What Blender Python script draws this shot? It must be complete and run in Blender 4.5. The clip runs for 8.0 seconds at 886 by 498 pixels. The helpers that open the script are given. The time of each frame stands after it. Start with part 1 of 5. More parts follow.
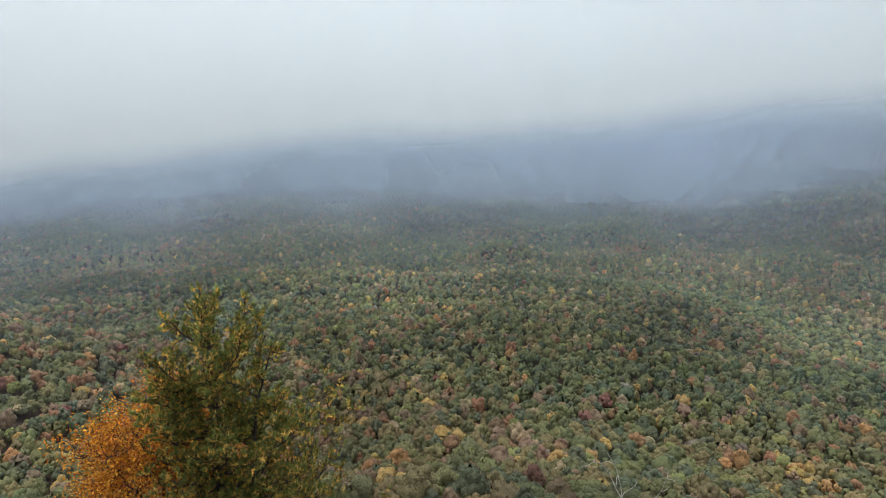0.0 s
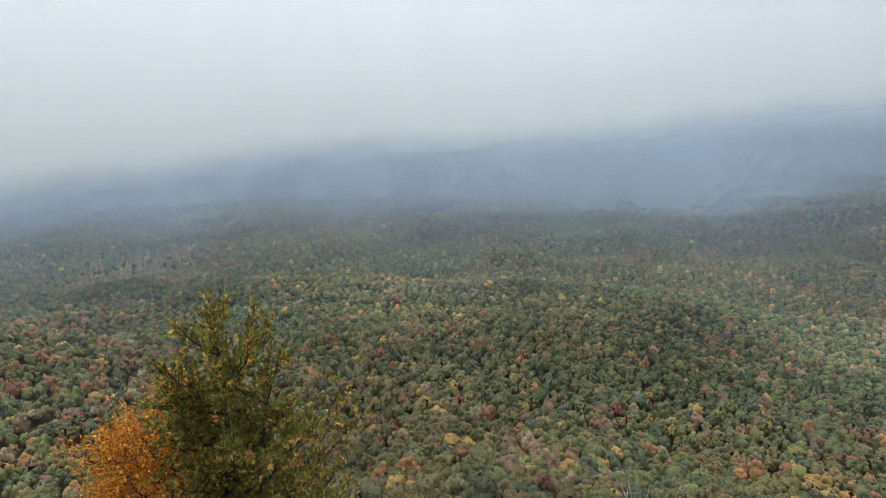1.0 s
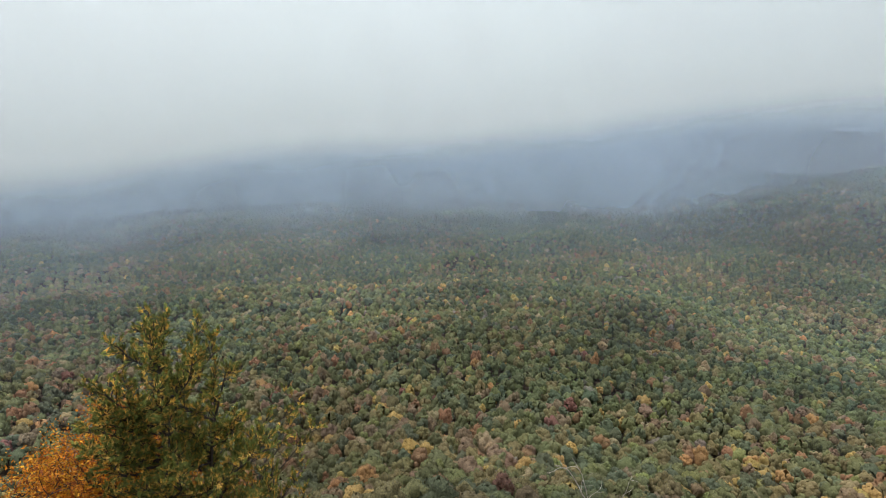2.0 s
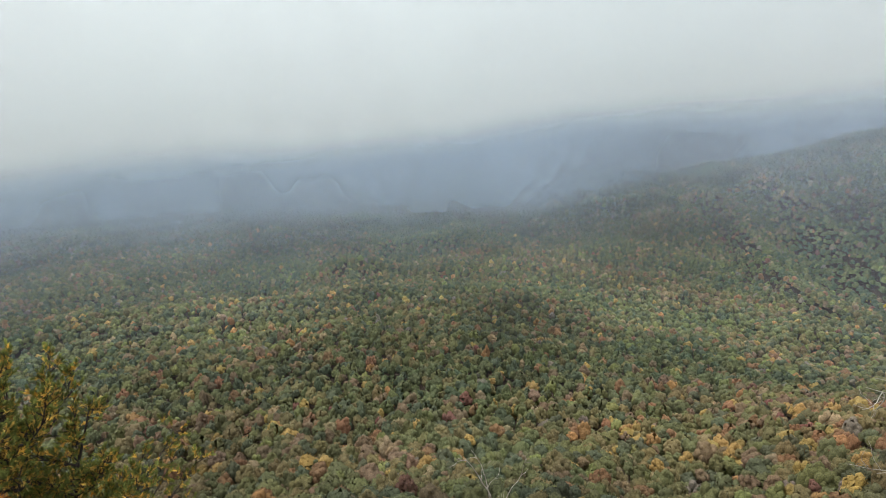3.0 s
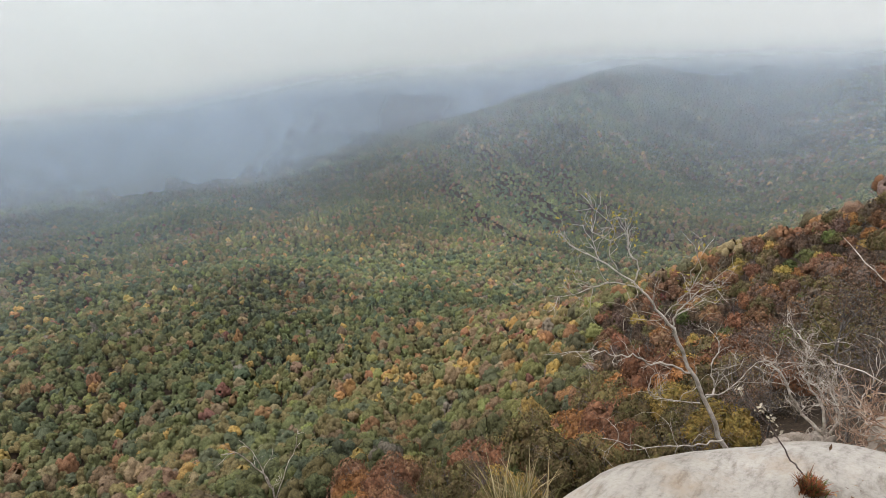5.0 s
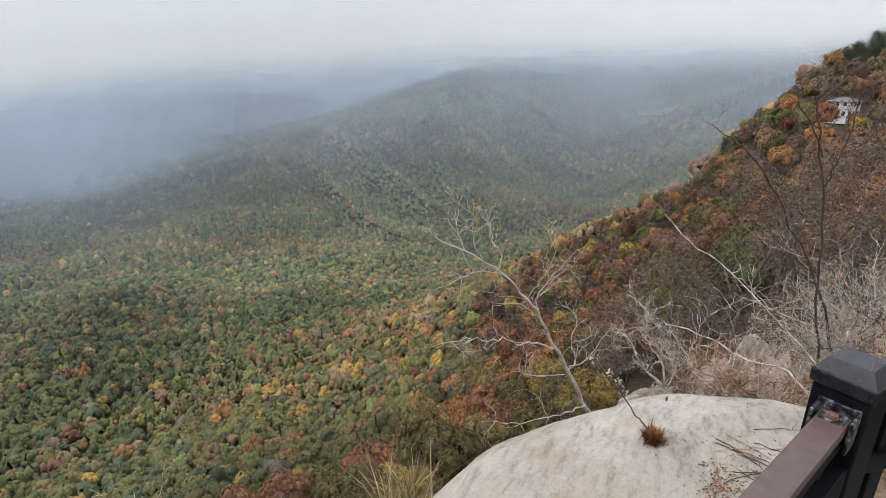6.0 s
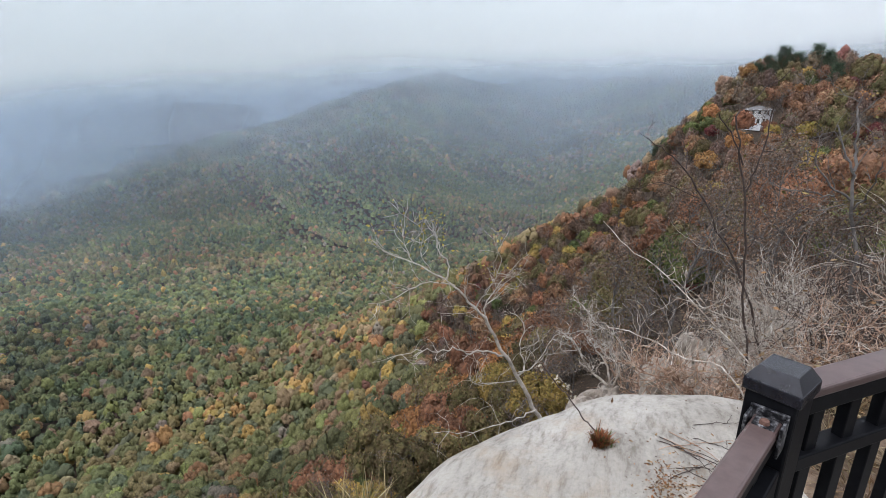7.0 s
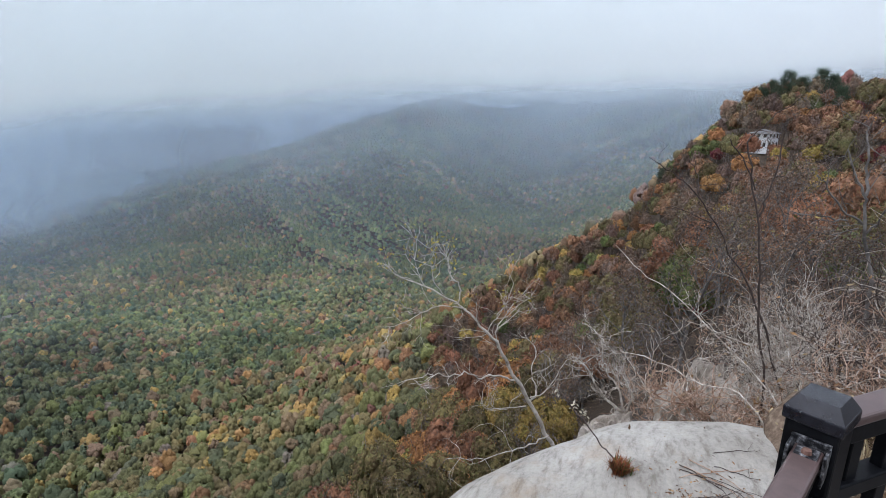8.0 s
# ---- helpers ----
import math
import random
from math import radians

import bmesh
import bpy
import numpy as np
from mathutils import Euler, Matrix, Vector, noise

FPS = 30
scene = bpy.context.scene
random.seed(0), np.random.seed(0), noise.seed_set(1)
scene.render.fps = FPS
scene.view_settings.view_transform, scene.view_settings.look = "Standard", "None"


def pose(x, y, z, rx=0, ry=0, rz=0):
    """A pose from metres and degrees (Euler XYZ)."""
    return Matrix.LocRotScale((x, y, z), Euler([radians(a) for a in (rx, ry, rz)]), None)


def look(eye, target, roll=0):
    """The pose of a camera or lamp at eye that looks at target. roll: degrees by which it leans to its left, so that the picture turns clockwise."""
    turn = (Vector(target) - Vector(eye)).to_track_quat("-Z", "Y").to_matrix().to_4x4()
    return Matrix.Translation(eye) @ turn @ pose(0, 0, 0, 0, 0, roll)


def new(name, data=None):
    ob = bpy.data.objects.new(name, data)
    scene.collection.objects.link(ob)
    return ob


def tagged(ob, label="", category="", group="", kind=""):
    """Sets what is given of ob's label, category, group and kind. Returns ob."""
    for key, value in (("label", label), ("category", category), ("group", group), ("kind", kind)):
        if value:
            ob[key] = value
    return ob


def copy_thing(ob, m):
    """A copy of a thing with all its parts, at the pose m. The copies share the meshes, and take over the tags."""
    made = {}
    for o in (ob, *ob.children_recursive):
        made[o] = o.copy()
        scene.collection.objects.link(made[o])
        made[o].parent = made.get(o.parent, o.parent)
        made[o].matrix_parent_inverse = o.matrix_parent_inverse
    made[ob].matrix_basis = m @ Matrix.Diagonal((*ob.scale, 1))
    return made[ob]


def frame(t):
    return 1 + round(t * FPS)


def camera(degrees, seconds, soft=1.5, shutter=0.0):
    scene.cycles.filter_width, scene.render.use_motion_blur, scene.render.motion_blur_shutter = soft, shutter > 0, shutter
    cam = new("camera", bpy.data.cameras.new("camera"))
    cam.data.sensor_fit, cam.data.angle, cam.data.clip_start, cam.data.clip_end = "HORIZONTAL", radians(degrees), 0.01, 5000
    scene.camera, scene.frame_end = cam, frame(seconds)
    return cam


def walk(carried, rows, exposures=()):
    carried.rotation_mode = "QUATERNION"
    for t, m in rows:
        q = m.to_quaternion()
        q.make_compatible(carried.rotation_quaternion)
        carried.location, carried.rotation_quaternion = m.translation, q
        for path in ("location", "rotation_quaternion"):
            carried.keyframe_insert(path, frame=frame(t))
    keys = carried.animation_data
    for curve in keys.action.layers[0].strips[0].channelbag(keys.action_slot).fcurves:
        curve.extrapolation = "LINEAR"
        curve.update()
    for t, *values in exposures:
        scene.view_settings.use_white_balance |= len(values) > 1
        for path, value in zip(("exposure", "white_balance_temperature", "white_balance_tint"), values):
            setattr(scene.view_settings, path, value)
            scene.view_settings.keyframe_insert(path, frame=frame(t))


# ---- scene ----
cam = camera(82.39, 8.0, soft=0.55)
# seconds, eye (the overlook rail's edge is the origin), yaw, pitch, roll
PATH = [
    (0.0, -0.000, 0.000, 0.000, -0.00, -16.00, -0.48),
    (0.5, 0.006, 0.015, -0.012, 1.09, -15.61, -0.40),
    (1.0, 0.028, 0.036, -0.020, 1.04, -15.21, -0.18),
    (1.2, 0.044, 0.036, -0.031, 0.63, -15.09, -0.10),
    (2.3, 0.053, 0.070, -0.033, -7.94, -14.59, 0.10),
    (2.5, 0.049, 0.066, -0.029, -10.57, -14.50, 0.16),
    (3.0, 0.037, 0.026, -0.014, -17.60, -14.42, 0.21),
    (3.5, 0.005, 0.008, 0.003, -24.46, -14.98, 0.24),
    (4.0, 0.002, 0.024, 0.003, -31.29, -16.42, 0.22),
    (4.5, 0.006, -0.000, 0.015, -38.49, -17.68, 0.22),
    (5.0, -0.005, -0.043, 0.035, -47.21, -18.30, 0.16),
    (5.2, -0.009, -0.050, 0.033, -50.87, -18.46, 0.11),
    (6.3, 0.086, -0.086, 0.024, -64.79, -18.54, 0.03),
    (6.5, 0.087, -0.087, 0.032, -66.35, -18.42, 0.00),
    (7.0, 0.078, -0.074, 0.046, -68.15, -17.56, 0.03),
    (7.5, 0.062, -0.061, 0.056, -68.18, -16.25, 0.08),
    (8.0, 0.042, -0.033, 0.062, -67.44, -15.00, 0.15),
]
walk(cam, [(t, pose(x, y, z, 90 + p, r, yaw)) for t, x, y, z, yaw, p, r in PATH],
     [(0, 0.1, 6300, 18), (1.2, 0.1, 6350, 17), (3.5, 0.1, 6650, 15), (5, 0.2, 6750, 19), (7, 0.22, 6150, 19), (8, 0.1, 5900, 18.5)])

# ---- light: an overcast autumn day under low cloud ----
world = bpy.data.worlds.new("overcast_sky")
scene.world = world
scene.cycles.transparent_max_bounces = 48  # for rays through many layers of thin mist
world.use_nodes = True
wn, wl = world.node_tree.nodes, world.node_tree.links
wn.clear()


def node(nodes, kind, **values):
    n = nodes.new(kind)
    for k, v in values.items():
        n.inputs[k].default_value = v
    return n


sky = wn.new("ShaderNodeTexSky")
sky.sky_type, sky.sun_disc = "NISHITA", False
sky.sun_elevation, sky.sun_rotation = radians(56), radians(-43)
w_coord = wn.new("ShaderNodeTexCoord")
w_sep = wn.new("ShaderNodeSeparateXYZ")
w_ramp = wn.new("ShaderNodeValToRGB")
# cloud layer: pale grey at the horizon, brighter overhead
w_ramp.color_ramp.elements[0].position, w_ramp.color_ramp.elements[0].color = 0.0, (0.565, 0.655, 0.70, 1)
w_ramp.color_ramp.elements[1].position, w_ramp.color_ramp.elements[1].color = 1.0, (1.95, 2.05, 2.10, 1)
for at_, col in ((0.10, (0.67, 0.75, 0.775, 1)), (0.25, (0.65, 0.735, 0.76, 1)), (0.5, (1.12, 1.22, 1.25, 1))):
    e = w_ramp.color_ramp.elements.new(at_)
    e.color = col
w_noise = node(wn, "ShaderNodeTexNoise", Scale=2.2, Detail=3.0, Roughness=0.45)
w_map = wn.new("ShaderNodeMapRange")
w_map.inputs["From Min"].default_value, w_map.inputs["From Max"].default_value = 0.3, 0.7
w_map.inputs["To Min"].default_value, w_map.inputs["To Max"].default_value = 0.93, 1.05
w_mul = wn.new("ShaderNodeMixRGB")
w_mul.blend_type = "MULTIPLY"
w_mul.inputs[0].default_value = 1
cloud_bg = node(wn, "ShaderNodeBackground", Strength=1.0)
sky_bg = node(wn, "ShaderNodeBackground", Strength=0.1)
w_mix = node(wn, "ShaderNodeMixShader", Fac=0.96)
w_out = wn.new("ShaderNodeOutputWorld")
wl.new(w_coord.outputs["Generated"], w_sep.inputs[0])
wl.new(w_coord.outputs["Generated"], w_noise.inputs["Vector"])
wl.new(w_sep.outputs["Z"], w_ramp.inputs[0])
wl.new(w_noise.outputs["Fac"], w_map.inputs["Value"])
w_east = wn.new("ShaderNodeMapRange")
w_east.inputs["From Min"].default_value, w_east.inputs["From Max"].default_value = 0.2, 1.0
w_east.inputs["To Min"].default_value, w_east.inputs["To Max"].default_value = 1.0, 0.78
w_dim = wn.new("ShaderNodeMixRGB")
w_dim.blend_type = "MULTIPLY"
w_dim.inputs[0].default_value = 1
wl.new(w_sep.outputs["X"], w_east.inputs["Value"])
wl.new(w_ramp.outputs[0], w_dim.inputs[1])
wl.new(w_east.outputs[0], w_dim.inputs[2])
wl.new(w_dim.outputs[0], w_mul.inputs[1])
wl.new(w_map.outputs[0], w_mul.inputs[2])
wl.new(w_mul.outputs[0], cloud_bg.inputs["Color"])
wl.new(sky.outputs[0], sky_bg.inputs["Color"])
wl.new(sky_bg.outputs[0], w_mix.inputs[1])
wl.new(cloud_bg.outputs[0], w_mix.inputs[2])
wl.new(w_mix.outputs[0], w_out.inputs[0])

sun_data = bpy.data.lights.new("sun", "SUN")
sun_data.energy, sun_data.angle, sun_data.color = 1.4, radians(24), (1.0, 0.97, 0.92)
sun = new("sun", sun_data)
sun.matrix_world = look((0, 0, 50), (0.42, -0.45, 50 - 0.9))


# ---- materials ----
def material(name, rough=0.8, spec=0.3):
    m = bpy.data.materials.new(name)
    m.use_nodes = True
    b = m.node_tree.nodes["Principled BSDF"]
    b.inputs["Roughness"].default_value = rough
    b.inputs["Specular IOR Level"].default_value = spec
    return m, m.node_tree.nodes, m.node_tree.links, b


def ramp_of(nodes, stops):
    r = nodes.new("ShaderNodeValToRGB")
    els = r.color_ramp.elements
    els[0].position, els[0].color = stops[0][0], (*stops[0][1], 1)
    els[1].position, els[1].color = stops[-1][0], (*stops[-1][1], 1)
    for p, c in stops[1:-1]:
        els.new(p).color = (*c, 1)
    return r


def noise_of(nodes, links, scale, detail=4.0, rough=0.55, coord="Object"):
    c = nodes.new("ShaderNodeTexCoord")
    n = node(nodes, "ShaderNodeTexNoise", Scale=scale, Detail=detail, Roughness=rough)
    links.new(c.outputs[coord], n.inputs["Vector"])
    return n


def bump_of(nodes, links, source, target, strength=0.4, distance=0.02):
    b = node(nodes, "ShaderNodeBump", Strength=strength, Distance=distance)
    links.new(source, b.inputs["Height"])
    links.new(b.outputs["Normal"], target.inputs["Normal"])
    return b


def foliage_material(name, grain, depth, thin=0.0, varied=False):
    """Leaves: the colour of each tree is its "tint", varied in two grains, with shade between clumps painted in."""
    m, n, l, b = material(name, 0.75, 0.15)
    tint = n.new("ShaderNodeAttribute")
    tint.attribute_name = "tint"
    fine = noise_of(n, l, grain, 4, 0.62)
    # the noise's low end puts the shade between leaf clumps into the colour
    lo = ramp_of(n, [(0.30, (0.45, 0.45, 0.48)), (0.5, (0.97, 0.97, 0.97)), (0.70, (1.5, 1.46, 1.38))])
    mul = n.new("ShaderNodeMixRGB")
    mul.blend_type, mul.inputs[0].default_value = "MULTIPLY", 1
    l.new(fine.outputs["Fac"], lo.inputs[0])
    l.new(tint.outputs["Color"], mul.inputs[1])
    l.new(lo.outputs[0], mul.inputs[2])
    col = mul.outputs[0]
    if varied:
        # each tree of its own shade
        info = n.new("ShaderNodeObjectInfo")
        shade = ramp_of(n, [(0.0, (0.68, 0.66, 0.66)), (0.5, (1, 1, 1)), (1.0, (1.5, 1.42, 1.35))])
        l.new(info.outputs["Random"], shade.inputs[0])
        own = n.new("ShaderNodeMixRGB")
        own.blend_type, own.inputs[0].default_value = "MULTIPLY", 1
        l.new(col, own.inputs[1])
        l.new(shade.outputs[0], own.inputs[2])
        col = own.outputs[0]
    l.new(col, b.inputs["Base Color"])
    if depth:
        bump_of(n, l, fine.outputs["Fac"], b, 0.9, depth)
    if thin:
        # light shines through thin leaves
        glow = n.new("ShaderNodeBsdfTranslucent")
        l.new(col, glow.inputs["Color"])
        mix = node(n, "ShaderNodeMixShader", Fac=thin)
        l.new(b.outputs[0], mix.inputs[1])
        l.new(glow.outputs[0], mix.inputs[2])
        l.new(mix.outputs[0], n["Material Output"].inputs["Surface"])
    return m


def plain_material(name, stops, scale, rough=0.8, spec=0.3, metal=0.0, bump=0.3, depth=0.01, detail=6):
    m, n, l, b = material(name, rough, spec)
    b.inputs["Metallic"].default_value = metal
    t = noise_of(n, l, scale, detail, 0.65)
    r = ramp_of(n, stops)
    l.new(t.outputs["Fac"], r.inputs[0])
    l.new(r.outputs[0], b.inputs["Base Color"])
    if bump:
        bump_of(n, l, t.outputs["Fac"], b, bump, depth)
    return m


LEAVES_FAR = foliage_material("far_foliage", 0.6, 0.8)
LEAVES = foliage_material("foliage", 2.2, 0.5)
LEAVES_HILL = foliage_material("hillside_foliage", 1.8, 0.4, 0.15, True)
LEAVES_NEAR = foliage_material("near_foliage", 3.0, 0.0, 0.25)
FLOOR = plain_material("forest_floor", [(0.3, (0.03, 0.024, 0.018)), (0.55, (0.07, 0.053, 0.038)), (0.75, (0.14, 0.108, 0.075))], 2.2, 0.95, 0.1, 0, 0.8, 0.2, 12)
BARK_DARK = plain_material("dark_bark", [(0.3, (0.02, 0.016, 0.013)), (0.7, (0.07, 0.055, 0.045))], 30, 0.9, 0.2, 0, 0.6, 0.01)
BARK_GREY = plain_material("grey_bark", [(0.3, (0.06, 0.055, 0.05)), (0.7, (0.19, 0.175, 0.16))], 8, 0.9, 0.2, 0, 0.5, 0.02)


# ---- the lie of the land, in metres round the overlook ----
def smooth(a, b, v):
    t = np.clip((v - a) / (b - a), 0, 1)
    return t * t * (3 - 2 * t)


def curve(v, knots):
    """A smooth profile through a few knots, in the logarithm of the distance."""
    kx = np.log(np.array([k[0] for k in knots]))
    ky = np.array([k[1] for k in knots], float)
    d = np.diff(ky) / np.diff(kx)
    g = np.concatenate([[d[0]], np.where(d[1:] * d[:-1] > 0, 2 * d[1:] * d[:-1] / (d[1:] + d[:-1] + 1e-9), 0), [d[-1]]])
    u = np.clip(np.log(np.maximum(v, 0.1)), kx[0], kx[-1])
    i = np.clip(np.searchsorted(kx, u) - 1, 0, len(kx) - 2)
    h = kx[i + 1] - kx[i]
    t = (u - kx[i]) / h
    return ((2 * t**3 - 3 * t**2 + 1) * ky[i] + (t**3 - 2 * t**2 + t) * h * g[i] + (3 * t**2 - 2 * t**3) * ky[i + 1] + (t**3 - t**2) * h * g[i + 1])


def value_noise(x, y, size, seed):
    """Smooth noise of -1 to 1 with features of that size."""
    table = np.random.RandomState(seed).uniform(-1, 1, (64, 64))
    u, v = np.asarray(x) / size + 500.3, np.asarray(y) / size + 500.7
    i, j = np.floor(u).astype(int), np.floor(v).astype(int)
    a, b = u - i, v - j
    a, b = a * a * (3 - 2 * a), b * b * (3 - 2 * b)
    i, j, i1, j1 = i % 64, j % 64, (i + 1) % 64, (j + 1) % 64
    return (table[i, j] * (1 - a) * (1 - b) + table[i1, j] * a * (1 - b) + table[i, j1] * (1 - a) * b + table[i1, j1] * a * b)


VALLEY = [(0.5, -2.3), (1, -2.4), (3, -3.6), (6, -9), (11, -14), (25, -30), (60, -64), (120, -111), (200, -160), (430, -212), (700, -247),
          (1000, -266), (1450, -276), (1750, -296), (2200, -390), (2700, -400)]
SHOULDER = [(0.5, -2.3), (1, -2.35), (2.6, -2.35), (5, -2.7), (8, -3.9), (14, -6.4), (30, -11.5), (60, -18), (100, -23), (140, -24), (180, -13.5), (210, -9), (262, 1), (320, -25), (400, -100), (520, -212), (700, -262),
            (1000, -268), (1450, -276), (1750, -296), (2200, -390), (2700, -400)]


def ridge_line(x, y, ax, ay, az, bx, by, bz, slope):
    """Height of a ridge whose crest runs from a to b and falls off evenly to both sides."""
    dx, dy = bx - ax, by - ay
    t = np.clip(((x - ax) * dx + (y - ay) * dy) / (dx * dx + dy * dy), 0, 1)
    d = np.hypot(x - ax - t * dx, y - ay - t * dy)
    return az + (bz - az) * t - slope * (np.sqrt(d * d + 60 * 60) - 60)


def soft_max(a, b, k):
    m = np.maximum(a, b)
    return m + k * np.log(np.exp((a - m) / k) + np.exp((b - m) / k))


def shoulder_share(bearing):
    """How far the land at this bearing belongs to the overlook's own ridge."""
    b = (bearing + 180) % 360 - 180
    return np.where(b > -75, np.interp(b, [46, 58, 66.5, 75.8, 82, 87.6, 91.4, 97.5], [0, 0.16, 0.32, 0.49, 0.58, 0.68, 0.82, 1]), smooth(-60, -120, b))


def polar(bearing, r, z):
    return r * math.sin(radians(bearing)), r * math.cos(radians(bearing)), z


# bearing, distance and height of the crests beyond the side valley, and of the stream between them
CREST = [polar(*p) for p in ((71.0, 2250, 110), (68.4, 1900, 84), (64.8, 1850, -34), (61, 1790, -86), (58, 1720, -120), (50, 1600, -164), (42, 1520, -192), (35, 1450, -226), (28.5, 1420, -262), (20, 1400, -285))]
FAR_CREST = [polar(*p) for p in ((74, 2900, 150), (80, 2500, 140), (90, 2150, 150), (100, 1850, 165), (112, 1700, 170))]
STREAM = [polar(*p) for p in ((76.0, 1080, -275), (77.2, 1350, -256), (78.6, 1650, -190), (79.3, 1950, -90), (78.0, 2400, 80))]


def along_line(x, y, line, fall, pick):
    """The height of a crest or valley line and of what falls or rises from it, and the distance from the line."""
    off, high = np.full(np.shape(x), 1e9), None
    for (ax, ay, az), (bx, by, bz) in zip(line, line[1:]):
        dx, dy = bx - ax, by - ay
        t = np.clip(((x - ax) * dx + (y - ay) * dy) / (dx * dx + dy * dy), 0, 1)
        d = np.hypot(x - ax - t * dx, y - ay - t * dy)
        one = az + (bz - az) * t + fall(d)
        high = one if high is None else pick(high, one)
        off = np.minimum(off, d)
    return high, off


def gullies(x, y):
    """Ribs (1) and gullies (-1) that run down side by side from the mountain's crest."""
    u = -0.868 * x + 0.494 * y + 45 * value_noise(x, y, 260, 8) + 16 * value_noise(x, y, 110, 18)
    return (1 - 2 * np.abs(np.sin(u / 118 * math.pi))) * 0.65 + 0.45 * np.sin(u / 47 * math.pi + 1.3)


def mountain(x, y):
    peak, off = along_line(x, y, CREST, lambda d: -0.27 * d - 52 * (1 - np.exp(-d / 300)), np.maximum)
    peak = peak + 19 * gullies(x, y) * smooth(30, 260, off) * (1 - 0.6 * smooth(700, 1100, off))
    far, off = along_line(x, y, FAR_CREST, lambda d: -0.40 * d, np.maximum)
    far = far + 14 * np.sin((x + 0.4 * y) / 60 + value_noise(x, y, 200, 20)) * smooth(60, 260, off) + 12 * value_noise(x, y, 180, 19)
    both = soft_max(peak, far, 10)
    low, off = along_line(x, y, STREAM, lambda d: 0.46 * np.sqrt(d * d + 900) - 14, np.minimum)
    return -soft_max(-both, -low, 12)


def land(x, y):
    x, y = np.asarray(x, float), np.asarray(y, float)
    r, bearing = np.hypot(x, y), np.degrees(np.arctan2(x, y))
    w = shoulder_share(bearing)
    z = curve(r, VALLEY) * (1 - w) + curve(r, SHOULDER) * w
    back = np.where(np.abs(bearing) > 90, smooth(112, 135, np.abs(bearing)), 0)
    z = z * (1 - back) + (-1.9 - 8 * smooth(30, 400, r)) * back * (r < 1700) + z * back * (r >= 1700)
    far = smooth(250, 700, r)
    # hills and spurs of the valley
    for hx, hy, high, sx, sy in ((-400, 300, 95, 130, 110), (-300, 190, 38, 80, 60), (104, 844, 26, 75, 45), (-160, 640, 20, 190, 60), (330, 560, 12, 120, 60),
                                 (-700, 900, 30, 260, 120), (60, 430, 10, 110, 70), (640, 1150, 26, 200, 90), (-250, 1380, 6, 300, 130), (190, 1060, 16, 180, 60)):
        z = z + high * np.exp(-((x - hx) / sx) ** 2 - ((y - hy) / sy) ** 2)
    z = z + far * (21 * value_noise(x, y, 240, 3) + 8 * value_noise(x, y, 110, 4)) + smooth(40, 120, r) * 2.5 * value_noise(x, y, 40, 5)
    # the mountain beyond the side valley, with its gullies, and the long ridges behind
    z = soft_max(z, mountain(x, y), 9)
    z = soft_max(z, ridge_line(x, y, 1500, 2900, 140, 2900, 1900, 180, 0.42) + 16 * value_noise(x, y, 240, 9), 14)
    z = soft_max(z, ridge_line(x, y, -3400, 2300, 60, 1300, 3300, 60, 0.34) + 20 * value_noise(x, y, 260, 11), 14)
    return z


def sheet(name, bearings, distances, lift, mat, closed):
    bb, rr = np.meshgrid(np.radians(bearings), distances, indexing="ij")
    x, y = rr * np.sin(bb), rr * np.cos(bb)
    co = np.stack([x, y, land(x, y) + lift], -1).reshape(-1, 3)
    nb, nr = len(bearings), len(distances)
    i, j = np.meshgrid(np.arange(nb if closed else nb - 1), np.arange(nr - 1), indexing="ij")
    i1 = (i + 1) % nb
    quads = np.stack([i * nr + j, i * nr + j + 1, i1 * nr + j + 1, i1 * nr + j], -1).reshape(-1, 4)
    me = bpy.data.meshes.new(name)
    me.from_pydata(co.tolist(), [], quads.tolist())
    me.shade_smooth()
    me.materials.append(mat)
    return new(name, me)


RINGS = np.concatenate([[0.02], np.geomspace(0.4, 300, 85), np.arange(315, 3500, 30), np.geomspace(3500, 4900, 8)])
bearings = np.concatenate([np.arange(-60, 116, 0.8), np.arange(116, 300, 4)])
ground = tagged(sheet("ground", bearings, RINGS, 0.0, FLOOR, True), "wooded mountain valley floor and ridges under leaf litter", "ground", kind="structure")


